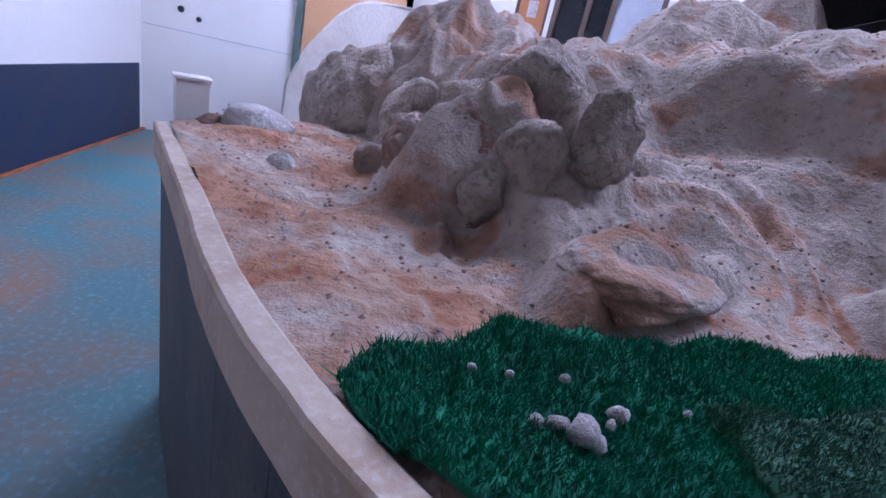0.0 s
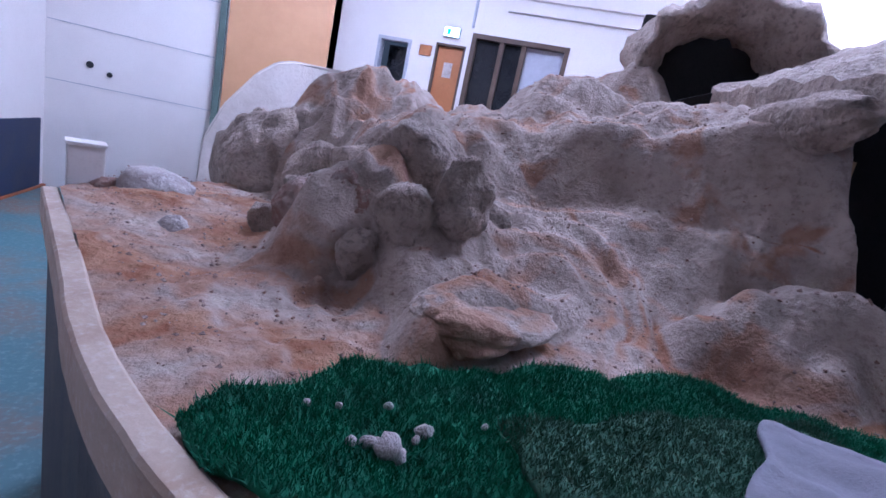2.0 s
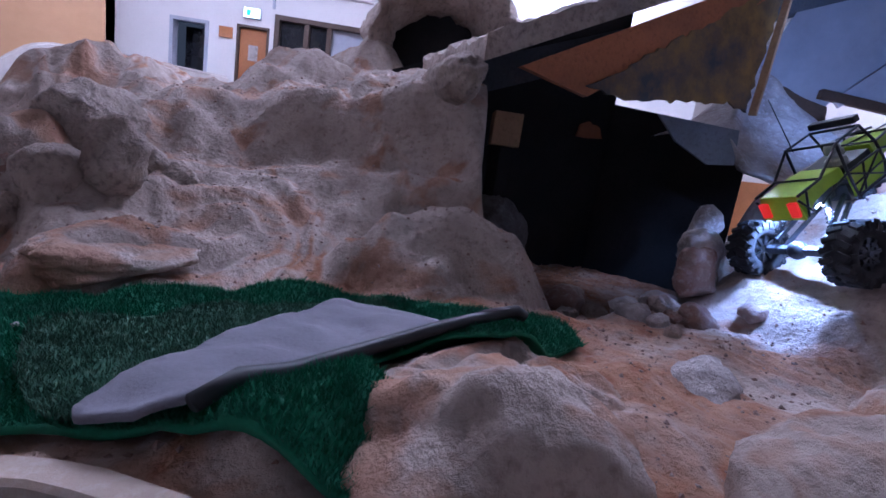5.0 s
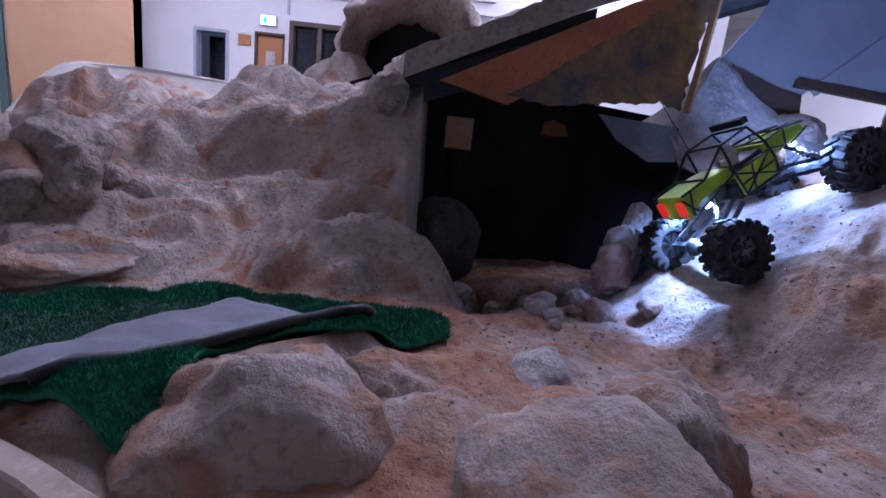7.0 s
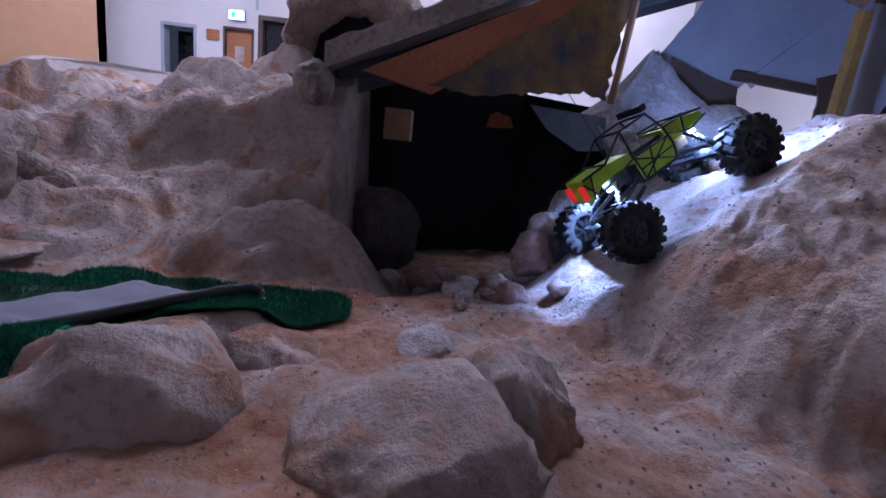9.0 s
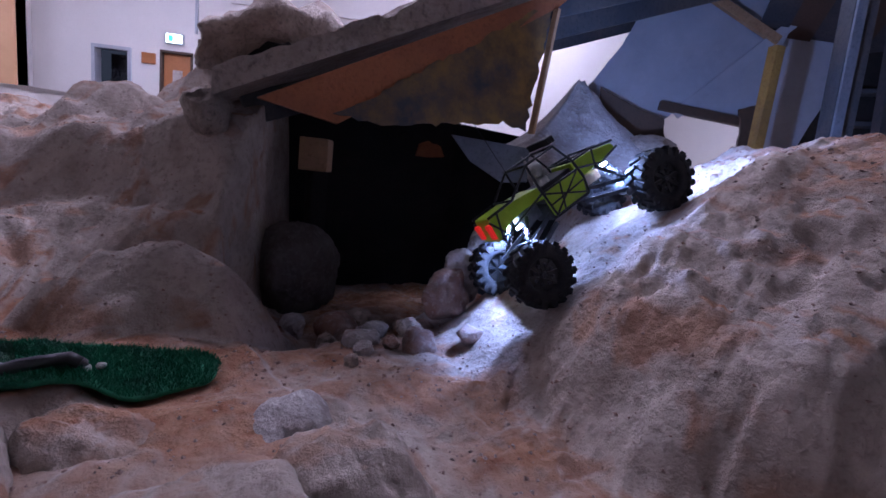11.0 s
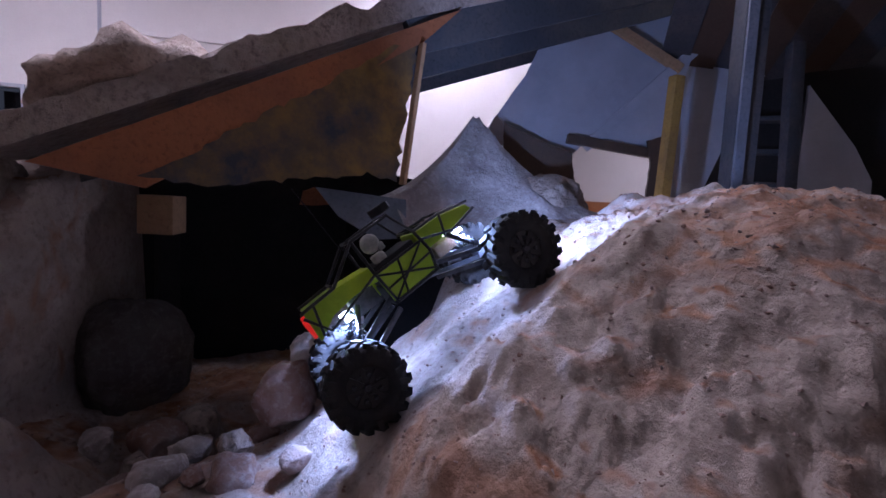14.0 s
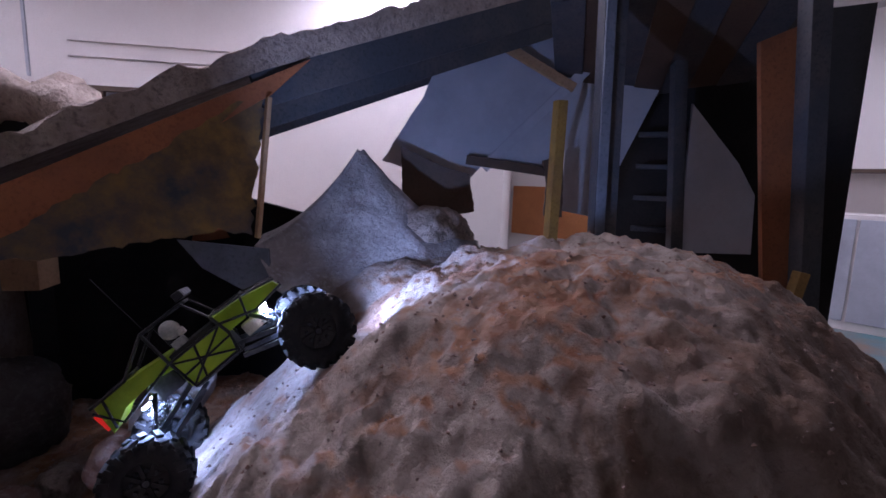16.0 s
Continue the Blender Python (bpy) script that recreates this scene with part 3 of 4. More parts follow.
# boulders at the end of the bank
rock("bank_boulder", 0.37, 0.89, 0.69, 0.125, 0.11, 0.115, 41, ROCK, "large weathered grey-brown boulder set in the bank", 20, 5, 0.8)
rock("bank_boulder", 0.23, 0.82, 0.60, 0.075, 0.09, 0.085, 42, REDROCK, "dark reddish boulder set in the bank", -10, 5, 0.8)
rock("bank_boulder", 0.315, 0.725, 0.60, 0.078, 0.065, 0.075, 43, ROCK, "tan rounded boulder at the bank's foot", 30, 5, 0.8)
rock("bank_boulder", 0.41, 0.70, 0.66, 0.06, 0.055, 0.08, 44, ROCK, "tan boulder at the bank's foot", 0, 5, 0.8)
rock("bank_boulder", 0.15, 0.90, 0.56, 0.07, 0.06, 0.07, 45, REDROCK, "dark boulder beside the sandy flat", 15, 5, 0.8)
rock("bank_boulder", 0.235, 0.70, 0.535, 0.045, 0.04, 0.05, 49, ROCK, "small tan boulder at the bank's foot", 60, 4, 0.8)
rock("bank_boulder", 0.39, 0.49, 0.512, 0.14, 0.085, 0.042, 40, GROUND, "flat grey ledge of rock at the bank's foot", 15, 5, 0.8)
rock("bank_boulder", 0.12, 1.72, 0.50, 0.20, 0.22, 0.26, 46, ROCK, "large slanting grey boulder behind the bank", 35, 5, 0.8)
rock("bank_boulder", 0.42, 1.95, 0.70, 0.26, 0.22, 0.24, 39, ROCK, "large weathered boulder behind the bank", 10, 5, 0.8)
rock("bank_boulder", -0.20, 1.30, 0.47, 0.10, 0.09, 0.075, 47, PALE, "low pale boulder on the sandy flat", 10, 4, 0.8)
rock("bank_boulder", -0.30, 1.28, 0.47, 0.045, 0.04, 0.045, 48, REDROCK, "small dark stone on the sandy flat", 10, 4, 0.8)
rock("bank_boulder", -0.10, 0.98, 0.47, 0.035, 0.03, 0.03, 38, PALE, "small pale stone on the sandy flat", 10, 4, 0.8)
for k, (x, y, z, r) in enumerate([(0.30, 1.06, 0.68, 0.10), (0.16, 1.10, 0.57, 0.09), (0.08, 1.02, 0.52, 0.06), (0.20, 1.34, 0.62, 0.12), (0.46, 0.86, 0.66, 0.07), (0.53, 0.80, 0.63, 0.045)]):
    rock("bank_boulder", x, y, z - 0.3 * r, r, 0.8 * r, 0.9 * r, 80 + k, ROCK, "weathered grey-brown boulder among the bank's rocks", 37 * k, 4, 0.85, 0.16)
rock("bank_boulder", 0.02, 2.0, 0.46, 0.13, 0.30, 0.34, 97, ROCK, "tall slanting slab of dark rock", 30, 5, 0.8)
# the white partition behind the course
bm = slab([(-0.50, FLOOR), (-0.47, 0.42), (-0.34, 0.72), (-0.12, 1.02), (0.02, 1.14), (0.14, 1.18), (0.60, 1.20), (1.35, 1.20), (1.40, FLOOR)], 0.35, pose(0, 4.55, 0, 90, 0, 0))
bmesh.ops.bevel(bm, geom=[e for e in bm.edges if e.calc_length() < 1.0], offset=0.02, segments=3, affect="EDGES")
tagged(link("white_partition", bm, PLASTER, smooth=False), "low white plastered partition with a slanting end", "partition")


rock("ramp_foot_rock", 1.18, 0.70, 0.955, 0.07, 0.22, 0.075, 142, ROCK, "rough grey render where the ramp leaves the bank", -18, 5, 0.5)


# ---- the rock arch with its dark mouth ----
def arch():
    bm = bmesh.new()
    seg, ring = 40, 22
    rows = []
    for i in range(seg + 1):
        a = math.pi * (1.12 * i / seg - 0.06)
        c = Vector((-0.29 * math.cos(a), 0, 0.235 * math.sin(a)))
        th = 0.06 + 0.06 * i / seg
        out = Vector((-math.cos(a), 0, math.sin(a)))
        rows.append([])
        for k in range(ring):
            b = 2 * math.pi * k / ring
            p = c + out * (th * math.cos(b) + th - 0.04) + Vector((0, (0.17 + 0.05 * math.sin(3 * a)) * math.sin(b), 0))
            rows[-1].append(bm.verts.new(p * (1 + 0.22 * noise.fractal(p * 5, 0.9, 2.1, 5)) + Vector((0, 0, 0.03 * noise.noise(p * 16)))))
    for r0, r1 in zip(rows, rows[1:]):
        for k in range(ring):
            bm.faces.new((r0[k], r0[(k + 1) % ring], r1[(k + 1) % ring], r1[k]))
    bmesh.ops.recalc_face_normals(bm, faces=bm.faces[:])
    bm.transform(pose(1.60, 1.36, 1.20, 0, 0, -32) @ Matrix.Scale(0.86, 4))
    return tagged(link("rock_arch", bm, ROCK, smooth=True), "grey-brown plaster rock arch with a dark mouth", "rock arch")


arch()
# added board: the shade of the arch's mouth is its black colour
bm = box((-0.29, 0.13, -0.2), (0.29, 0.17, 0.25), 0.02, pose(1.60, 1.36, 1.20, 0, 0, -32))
tagged(link("arch_shade_board", bm, SHADEBLACK), "added black board standing in for the shade in the arch's mouth", "board")

# ---- the timber ramp over the hollow ----
A, B, D = Vector((1.14, 0.50, 0.98)), Vector((2.03, 0.22, 1.43)), Vector((3.35, -0.05, 1.99))
BACK = Vector((0.22, 0.62, 0.04))
ramp = tagged(new("timber_ramp"), "long sloping ramp of rough grey deck on timber beams", "ramp")


def deck():
    bm = bmesh.new()
    rows = []
    for i in range(101):
        f = i / 100
        p = A.lerp(B, f / 0.42) if f < 0.42 else B.lerp(D, (f - 0.42) / 0.58)
        rows.append([])
        for k in range(25):
            g = k / 24
            q = p + BACK * g
            n1 = noise.fractal(q * 9, 1.0, 2.0, 5)
            rows[-1].append((q + Vector((0, -0.012 * (k == 0) * n1, 0.085 + 0.03 * min(1.0, f * 2.5) + 0.022 * n1 + 0.010 * noise.noise(q * 40))), q + Vector((0, 0, 0.02 + 0.02 * min(1.0, f * 2.5)))))
    top = [[bm.verts.new(t) for t, _ in r] for r in rows]
    low = [[bm.verts.new(b) for _, b in r] for r in rows]
    for r0, r1 in zip(top, top[1:]):
        for k in range(24):
            bm.faces.new((r0[k], r1[k], r1[k + 1], r0[k + 1]))
    for r0, r1 in zip(low, low[1:]):
        for k in range(24):
            bm.faces.new((r0[k], r0[k + 1], r1[k + 1], r1[k]))
        
    for (t0, t1), (l0, l1) in zip(zip(top, top[1:]), zip(low, low[1:])):
        bm.faces.new((t0[0], l0[0], l1[0], t1[0]))
        bm.faces.new((t0[24], t1[24], l1[24], l0[24]))
    for t, l in ((top[0], low[0]), (top[-1], low[-1])):
        for k in range(24):
            bm.faces.new((t[k], t[k + 1], l[k + 1], l[k]))
    bmesh.ops.recalc_face_normals(bm, faces=bm.faces[:])
    return bm


part("deck", deck(), ROCK, ramp, "rough grey rendered deck")
AB = (B - A).normalized()
board("fascia", [A + Vector((0.1, -0.03, 0.03)), B + Vector((0.12, -0.035, 0.085)), B + Vector((0.02, -0.006, -0.02)), A + Vector((0.36, -0.09, 0.03)), A + Vector((0.3, -0.08, -0.01))], 0.02, ORANGE, ramp, label="orange-brown underside board")
board("hanging_sheet", [(1.50, 0.375, 1.045), (2.03, 0.222, 1.42), (1.99, 0.232, 1.03), (1.93, 0.25, 1.045), (1.55, 0.36, 0.985), (1.42, 0.40, 1.0)], 0.008, YELLOWED, ramp, 0.007, 5, "stained yellow-brown plywood sheet with a torn lower edge")
for k, (p, q, w, h) in enumerate([((2.02, 0.25, 1.42), (3.3, -0.02, 1.95), 0.03, 0.10), ((2.02, 0.38, 1.35), (3.3, 0.1, 1.88), 0.05, 0.10), ((1.3, 0.8, 1.0), (3.4, 0.45, 1.86), 0.05, 0.1)]):
    part("beam", bar(p, q, w, h), DARKWOOD, ramp, "dark painted beam")
part("edge_strip", bar((2.0, 0.215, 1.02), (2.04, 0.212, 1.40), 0.022, 0.012), BLOCKWOOD, ramp, "pale timber strip")
tagged(link("timber_block", box((-0.05, -0.05, 0.83), (0.05, 0.05, 0.945), 0.004, pose(1.56, 0.83, 0, 0, 0, -35)), BLOCKWOOD), "raw pine block wedged under the ramp", "timber block")
# the shade under the ramp is put into this post's black colour
tagged(link("prop_post", bar((1.58, 0.86, 0.3), (1.58, 0.86, 0.83), 0.06, 0.06), SHADEBLACK), "prop post under the ramp, coloured black for the shade there", "post")
board_1 = tagged(board("hanging_plate", [(1.86, 0.44, 1.0), (2.05, 0.26, 0.98), (2.05, 0.25, 0.87), (1.99, 0.31, 0.86), (1.91, 0.39, 0.92)], 0.012, PLATE), "grey-blue painted plate hanging at the hollow", "plate")


# added boards whose black colour paints the hollow's deep shade
tagged(board("hollow_shade_board", [(1.20, 1.17, 0.25), (2.25, 0.90, 0.25), (2.25, 0.90, 1.50), (1.22, 1.17, 1.03)], 0.02, SHADEBLACK), "added black board standing in for the shade at the hollow's back", "board")
tagged(board("hollow_shade_board", [(2.25, 0.88, 0.25), (2.42, 0.36, 0.25), (2.42, 0.36, 1.02), (2.25, 0.88, 1.10)], 0.02, SHADEBLACK), "added black board standing in for the shade at the hollow's side", "board")
tagged(board("orange_offcut", [(2.04, 0.90, 0.93), (2.17, 0.865, 0.94), (2.15, 0.87, 0.985), (2.09, 0.887, 1.0), (2.05, 0.898, 0.985)], 0.01, ORANGE, None, 0.003, 8), "broken orange board showing in the dark hollow", "board")


def draped_fin():
    """A plaster peak: sagging faces from a blunt tip down to the hill's shoulder, with a hollow back."""
    tip = Vector((2.49, 0.43, 1.315))
    base = [Vector(p) for p in ((2.20, 0.62, 0.98), (2.03, 0.31, 0.985), (2.04, 0.20, 0.87), (2.12, 0.05, 0.80), (2.26, -0.06, 0.84), (2.44, -0.10, 0.92), (2.64, -0.04, 0.97), (2.80, 0.10, 0.97))]
    bm = bmesh.new()
    rows = []
    m, n = 56, 40
    for i in range(m + 1):
        g = i / m * (len(base) - 1)
        k = min(int(g), len(base) - 2)
        b = base[k].lerp(base[k + 1], g - k)
        rows.append([])
        for j in range(n + 1):
            f = 0.03 + 0.97 * j / n
            p = tip.lerp(b, f) - Vector((0, 0, 0.16 * 4 * f * (1 - f) * (tip.z - b.z)))
            p += Vector((-0.5, -0.8, 0.2)) * (0.022 * noise.fractal(p * 7, 1.0, 2.0, 5) + 0.02 * noise.noise(Vector((2.3 * g, 3 * f, 5.0))) * f)
            rows[-1].append(bm.verts.new(p))
    for r0, r1 in zip(rows, rows[1:]):
        for j in range(n):
            bm.faces.new((r0[j], r0[j + 1], r1[j + 1], r1[j]))
    bm.normal_update()
    r = bmesh.ops.extrude_face_region(bm, geom=bm.faces[:])
    bmesh.ops.translate(bm, verts=[v for v in r["geom"] if isinstance(v, bmesh.types.BMVert)], vec=(0.02, 0.035, -0.01))
    bmesh.ops.recalc_face_normals(bm, faces=bm.faces[:])
    return tagged(link("plaster_fin", bm, PALE, smooth=True), "peaked fin of grey render draped over the hill's shoulder", "rock fin")


draped_fin()
rock("fin_lump", 2.62, 0.18, 0.98, 0.20, 0.16, 0.12, 141, ROCK, "dark lump of render behind the fin", 20, 5, 0.5)

# ---- the shed at the top: boards and posts ----
shed = tagged(new("timber_shed"), "open timber shed of grey boards and painted posts", "shed")
board("wall_board", [(2.77, 0.66, 1.27), (3.03, 0.40, 1.18), (3.39, 0.04, 1.69), (3.37, 0.06, 1.97), (2.93, 0.50, 1.67), (2.90, 0.53, 1.56), (2.85, 0.58, 1.45), (2.81, 0.62, 1.36)], 0.015, GREYBLUE, shed, 0.003, 21, "grey-blue painted board with a broken edge")
board("wall_board", [(3.39, 0.11, 1.07), (3.51, -0.01, 1.04), (3.57, -0.07, 1.28), (3.70, -0.20, 1.70), (3.45, 0.05, 1.70), (3.39, 0.11, 1.47)], 0.015, GREYBLUE, shed, label="grey-blue painted board")
board("wall_board", [(3.56, -0.36, 0.92), (3.78, -0.58, 0.92), (3.77, -0.57, 1.17), (3.71, -0.51, 1.30), (3.56, -0.36, 1.53)], 0.015, GREYBLUE, shed, label="grey-blue pointed board")
board("filler_board", [(2.78, 0.52, 1.00), (3.00, 0.30, 1.06), (2.98, 0.32, 1.22), (2.90, 0.40, 1.25), (2.77, 0.53, 1.33)], 0.015, BROWN, shed, 0.003, 22, "dark brown broken board")
board("filler_board", [(3.21, 0.09, 1.05), (3.27, 0.03, 1.05), (3.26, 0.04, 1.32), (3.20, 0.10, 1.29), (3.215, 0.085, 1.20)], 0.015, BROWN, shed, 0.003, 23, "dark brown broken board")
board("wall_board", [(3.07, 0.325, 1.27), (3.31, 0.085, 1.24), (3.37, 0.025, 1.66)], 0.012, GREYBLUE, shed, label="grey-blue triangular board")
part("brace", bar((3.07, 0.29, 1.79), (3.32, 0.04, 1.60), 0.025, 0.04), BLOCKWOOD, shed, "bare timber brace")
part("brace", bar((3.36, 0.01, 1.68), (3.06, 0.31, 1.25), 0.02, 0.045), GREYBLUE, shed, "grey timber brace")
part("rail", bar((3.00, 0.36, 1.285), (3.30, 0.06, 1.235), 0.035, 0.04), BROWN, shed, "brown timber rail")
part("post", bar((3.08, -0.035, 0.85), (3.09, -0.04, 1.51), 0.042, 0.042), YELLOWWOOD, shed, "yellow painted timber post")
part("post", bar((2.93, -0.33, 0.85), (2.91, -0.31, 1.90), 0.072, 0.072), DARKWOOD, shed, "dark blue-grey painted post")
part("post_edge", bar((2.885, -0.345, 0.90), (2.868, -0.327, 1.88), 0.012, 0.03), PLATE, shed, "paler worn edge strip")
part("post", bar((3.39, -0.84, 0.7), (3.30, -0.75, 1.95), 0.062, 0.062), DARKWOOD, shed, "dark painted corner post")
part("post", bar((3.56, -0.36, 0.8), (3.51, -0.31, 1.75), 0.05, 0.05), DARKWOOD, shed, "dark inner post")
board("side_board", [(3.40, -0.70, 0.85), (3.47, -0.77, 0.85), (3.40, -0.70, 1.72), (3.32, -0.62, 1.67)], 0.02, ORANGE, shed, label="orange-brown upright board")
part("stump", bar((3.11, -0.81, 0.72), (3.145, -0.845, 0.96), 0.035, 0.03), YELLOWWOOD, shed, "broken yellow timber stump")
for k in range(7):
    p = Vector((2.90 + 0.07 * k, -0.16 - 0.09 * k, 1.80 + 0.005 * (k % 3)))
    part("roof_plank", bar(p, p + Vector((0.62, 0.34, -0.20)), 0.115, 0.018), BROWN if k % 2 else DARKWOOD, shed)
for k in range(4):
    part("shelf", bar((3.60, -0.14, 1.0 + 0.14 * k), (3.70, -0.42, 1.0 + 0.14 * k), 0.08, 0.02), DARKWOOD, shed, "dark inner shelf board")
# black colour paints the shade inside the shed
board("back_board", [(3.68, 0.06, 0.6), (3.92, -0.86, 0.6), (3.92, -0.86, 1.9), (3.68, 0.06, 1.9)], 0.015, SHADEBLACK, shed, label="back board coloured black for the shade inside the shed")


# ---- turf, matting ----
from mathutils import geometry


def drape(x, y):
    """The height of a soft sheet over the ground."""
    return np.max([ground(x + dx, y + dy) for dx, dy in ((0, 0), (0.012, 0), (-0.012, 0), (0, 0.012), (0, -0.012))], 0) + 0.004 * lattice(x, y, 16, 40)


def sheet_on_ground(name, outline, lift, mat, label, category, step=0.0125, kind=""):
    """A soft sheet lying on the ground inside an outline."""
    for _ in range(3):
        outline = [q for (x0, y0), (x1, y1) in zip(outline, outline[1:] + outline[:1]) for q in ((0.75 * x0 + 0.25 * x1, 0.75 * y0 + 0.25 * y1), (0.25 * x0 + 0.75 * x1, 0.25 * y0 + 0.75 * y1))]
    n = len(outline)
    grid = [(x, y) for x in np.arange(min(p[0] for p in outline), max(p[0] for p in outline), step) for y in np.arange(min(p[1] for p in outline), max(p[1] for p in outline), step)]
    gp = np.array(grid)
    near = np.min(np.hypot(gp[:, None, 0] - np.array(outline)[None, :, 0], gp[:, None, 1] - np.array(outline)[None, :, 1]), 1)
    pts = [Vector(p) for p in outline] + [Vector(p) for p, d in zip(grid, near) if d > 0.5 * step]
    co, _, tris, *_ = geometry.delaunay_2d_cdt(pts, [], [list(range(n))], 1, 1e-5)
    px, py = np.array([c.x for c in co]), np.array([c.y for c in co])
    gz = drape(px, py) + lift
    bm = bmesh.new()
    vs = [bm.verts.new((x, y, z)) for x, y, z in zip(px, py, gz)]
    for t in tris:
        bm.faces.new([vs[i] for i in t])
    r = bmesh.ops.extrude_face_region(bm, geom=bm.faces[:])
    bmesh.ops.translate(bm, verts=[v for v in r["geom"] if isinstance(v, bmesh.types.BMVert)], vec=(0, 0, -0.008))
    bmesh.ops.recalc_face_normals(bm, faces=bm.faces[:])
    return tagged(link(name, bm, mat, smooth=True), label, category, kind=kind)


TURF = [(0.05, 0.22), (0.02, 0.29), (0.05, 0.335), (0.11, 0.345), (0.15, 0.37), (0.19, 0.42), (0.23, 0.40), (0.32, 0.375), (0.42, 0.385), (0.55, 0.39), (0.68, 0.35), (0.80, 0.29), (0.90, 0.21), (0.98, 0.17), (1.05, 0.13), (1.08, 0.06), (1.04, 0.0), (0.86, -0.03), (0.78, -0.02), (0.70, 0.03), (0.62, 0.03), (0.60, -0.06), (0.60, -0.20), (0.54, -0.20), (0.46, -0.08), (0.38, 0.0), (0.22, 0.10)]
PATCH = [(0.31, 0.255), (0.55, 0.27), (0.78, 0.25), (0.80, 0.08), (0.55, 0.06), (0.44, 0.0), (0.34, 0.02), (0.31, 0.12)]
MATTING = [(0.89, -0.004), (0.86, 0.035), (0.80, 0.09), (0.73, 0.20), (0.69, 0.26), (0.60, 0.17), (0.51, 0.14), (0.40, 0.05), (0.34, 0.0), (0.42, -0.06), (0.53, 0.005), (0.64, 0.025), (0.74, 0.02), (0.85, 0.0)]
sheet_on_ground("turf_mat", TURF, 0.014, GRASS, "bright green artificial turf laid over the ground", "artificial turf")
sheet_on_ground("turf_patch", PATCH, 0.022, DULLGRASS, "worn duller green piece of artificial turf", "artificial turf")

sheet_on_ground("matting", MATTING, 0.037, MAT, "grey-purple rubber matting turned up over the turf", "matting")
roll = [Vector(p) for p in ((0.872, -0.004), (0.86, 0.002), (0.84, 0.008), (0.74, 0.012), (0.64, 0.015), (0.53, -0.005), (0.475, -0.032), (0.435, -0.052))]
tagged(link("matting_roll", tube([Vector((p.x, p.y, height(p.x, p.y) + 0.038)) for p in roll], 0.009, sides=12), BLACK, smooth=True), "rolled black edge of the turned-up matting", "matting")


def blades(name, outline, mat, count, lift, length, seed, label):
    rnd = np.random.RandomState(seed)
    ox, oy = np.array(outline).T
    x, y = rnd.uniform(ox.min(), ox.max(), count * 2), rnd.uniform(oy.min(), oy.max(), count * 2)
    inside = np.zeros(len(x), bool)
    for (x0, y0), (x1, y1) in zip(outline, outline[1:] + outline[:1]):
        inside ^= ((y0 > y) != (y1 > y)) & (x < (x1 - x0) * (y - y0) / (y1 - y0 + 1e-12) + x0)
    x, y = x[inside][:count], y[inside][:count]
    z = drape(x, y) + lift
    a, ln = rnd.uniform(0, 6.28, len(x)), length * rnd.uniform(0.6, 1.3, len(x))
    dx, dy = 0.0011 * np.cos(a), 0.0011 * np.sin(a)
    tx, ty = rnd.normal(0, 0.45, len(x)) * ln, rnd.normal(0, 0.45, len(x)) * ln
    v = np.stack([np.stack([x - dx, y - dy, z], 1), np.stack([x + dx, y + dy, z], 1), np.stack([x + tx, y + ty, z + ln], 1)], 1).reshape(-1, 3)
    me = bpy.data.meshes.new(name)
    me.from_pydata(v.tolist(), [], np.arange(len(v)).reshape(-1, 3).tolist())
    me.materials.append(mat)
    tagged(new(name, me), label, "turf blades", kind="stuff")


blades("turf_blades", TURF, GRASS, 75000, 0.012, 0.010, 2, "short green plastic blades of the turf")
blades("worn_turf_blades", PATCH, DULLGRASS, 22000, 0.020, 0.008, 3, "short worn green plastic blades")

def gravel(count, seed):
    rnd = np.random.RandomState(seed)
    x, y = rnd.uniform(-0.6, 2.7, count), rnd.uniform(-1.1, 1.6, count)
    keep = x > kerb_x(y) + 0.05
    x, y = x[keep], y[keep]
    r = 0.0009 + 0.0042 * rnd.power(0.3, len(x))
    z = ground(x, y) + r * 0.3
    o = np.array([(1, 0, 0), (0, 1, 0), (-1, 0, 0), (0, -1, 0), (0, 0, 0.7), (0, 0, -0.7)], float)
    v = np.stack([x, y, z], 1)[:, None] + r[:, None, None] * (o[None] + rnd.uniform(-0.35, 0.35, (len(x), 6, 3)))
    f = np.array([(0, 1, 4), (1, 2, 4), (2, 3, 4), (3, 0, 4), (1, 0, 5), (2, 1, 5), (3, 2, 5), (0, 3, 5)])
    me = bpy.data.meshes.new("gravel")
    me.from_pydata(v.reshape(-1, 3).tolist(), [], (f[None] + 6 * np.arange(len(x))[:, None, None]).reshape(-1, 3).tolist())
    me.materials.append(REDROCK)
    tagged(new("gravel", me), "loose grit and crumbs on the sand", "gravel", kind="stuff")


gravel(24000, 6)
# pebbles lying on the turf
for k, (x, y, r) in enumerate([(0.235, 0.255, 0.010), (0.195, 0.237, 0.016), (0.205, 0.232, 0.010), (0.165, 0.25, 0.007), (0.18, 0.248, 0.009), (0.19, 0.252, 0.006), (0.225, 0.247, 0.006), (0.86, 0.11, 0.012), (0.88, 0.108, 0.010), (0.90, 0.11, 0.009), (0.30, 0.257, 0.005), (0.13, 0.31, 0.006), (0.16, 0.30, 0.005), (0.21, 0.30, 0.006)]):
    rock("pebble", x, y, height(x, y) + 0.016 + r * 0.8, r, r * 0.85, r * 0.8, 60 + k, PALE, "small pale pebble lying on the turf", 40 * k, 2, 0.9, group="pebbles on the turf")
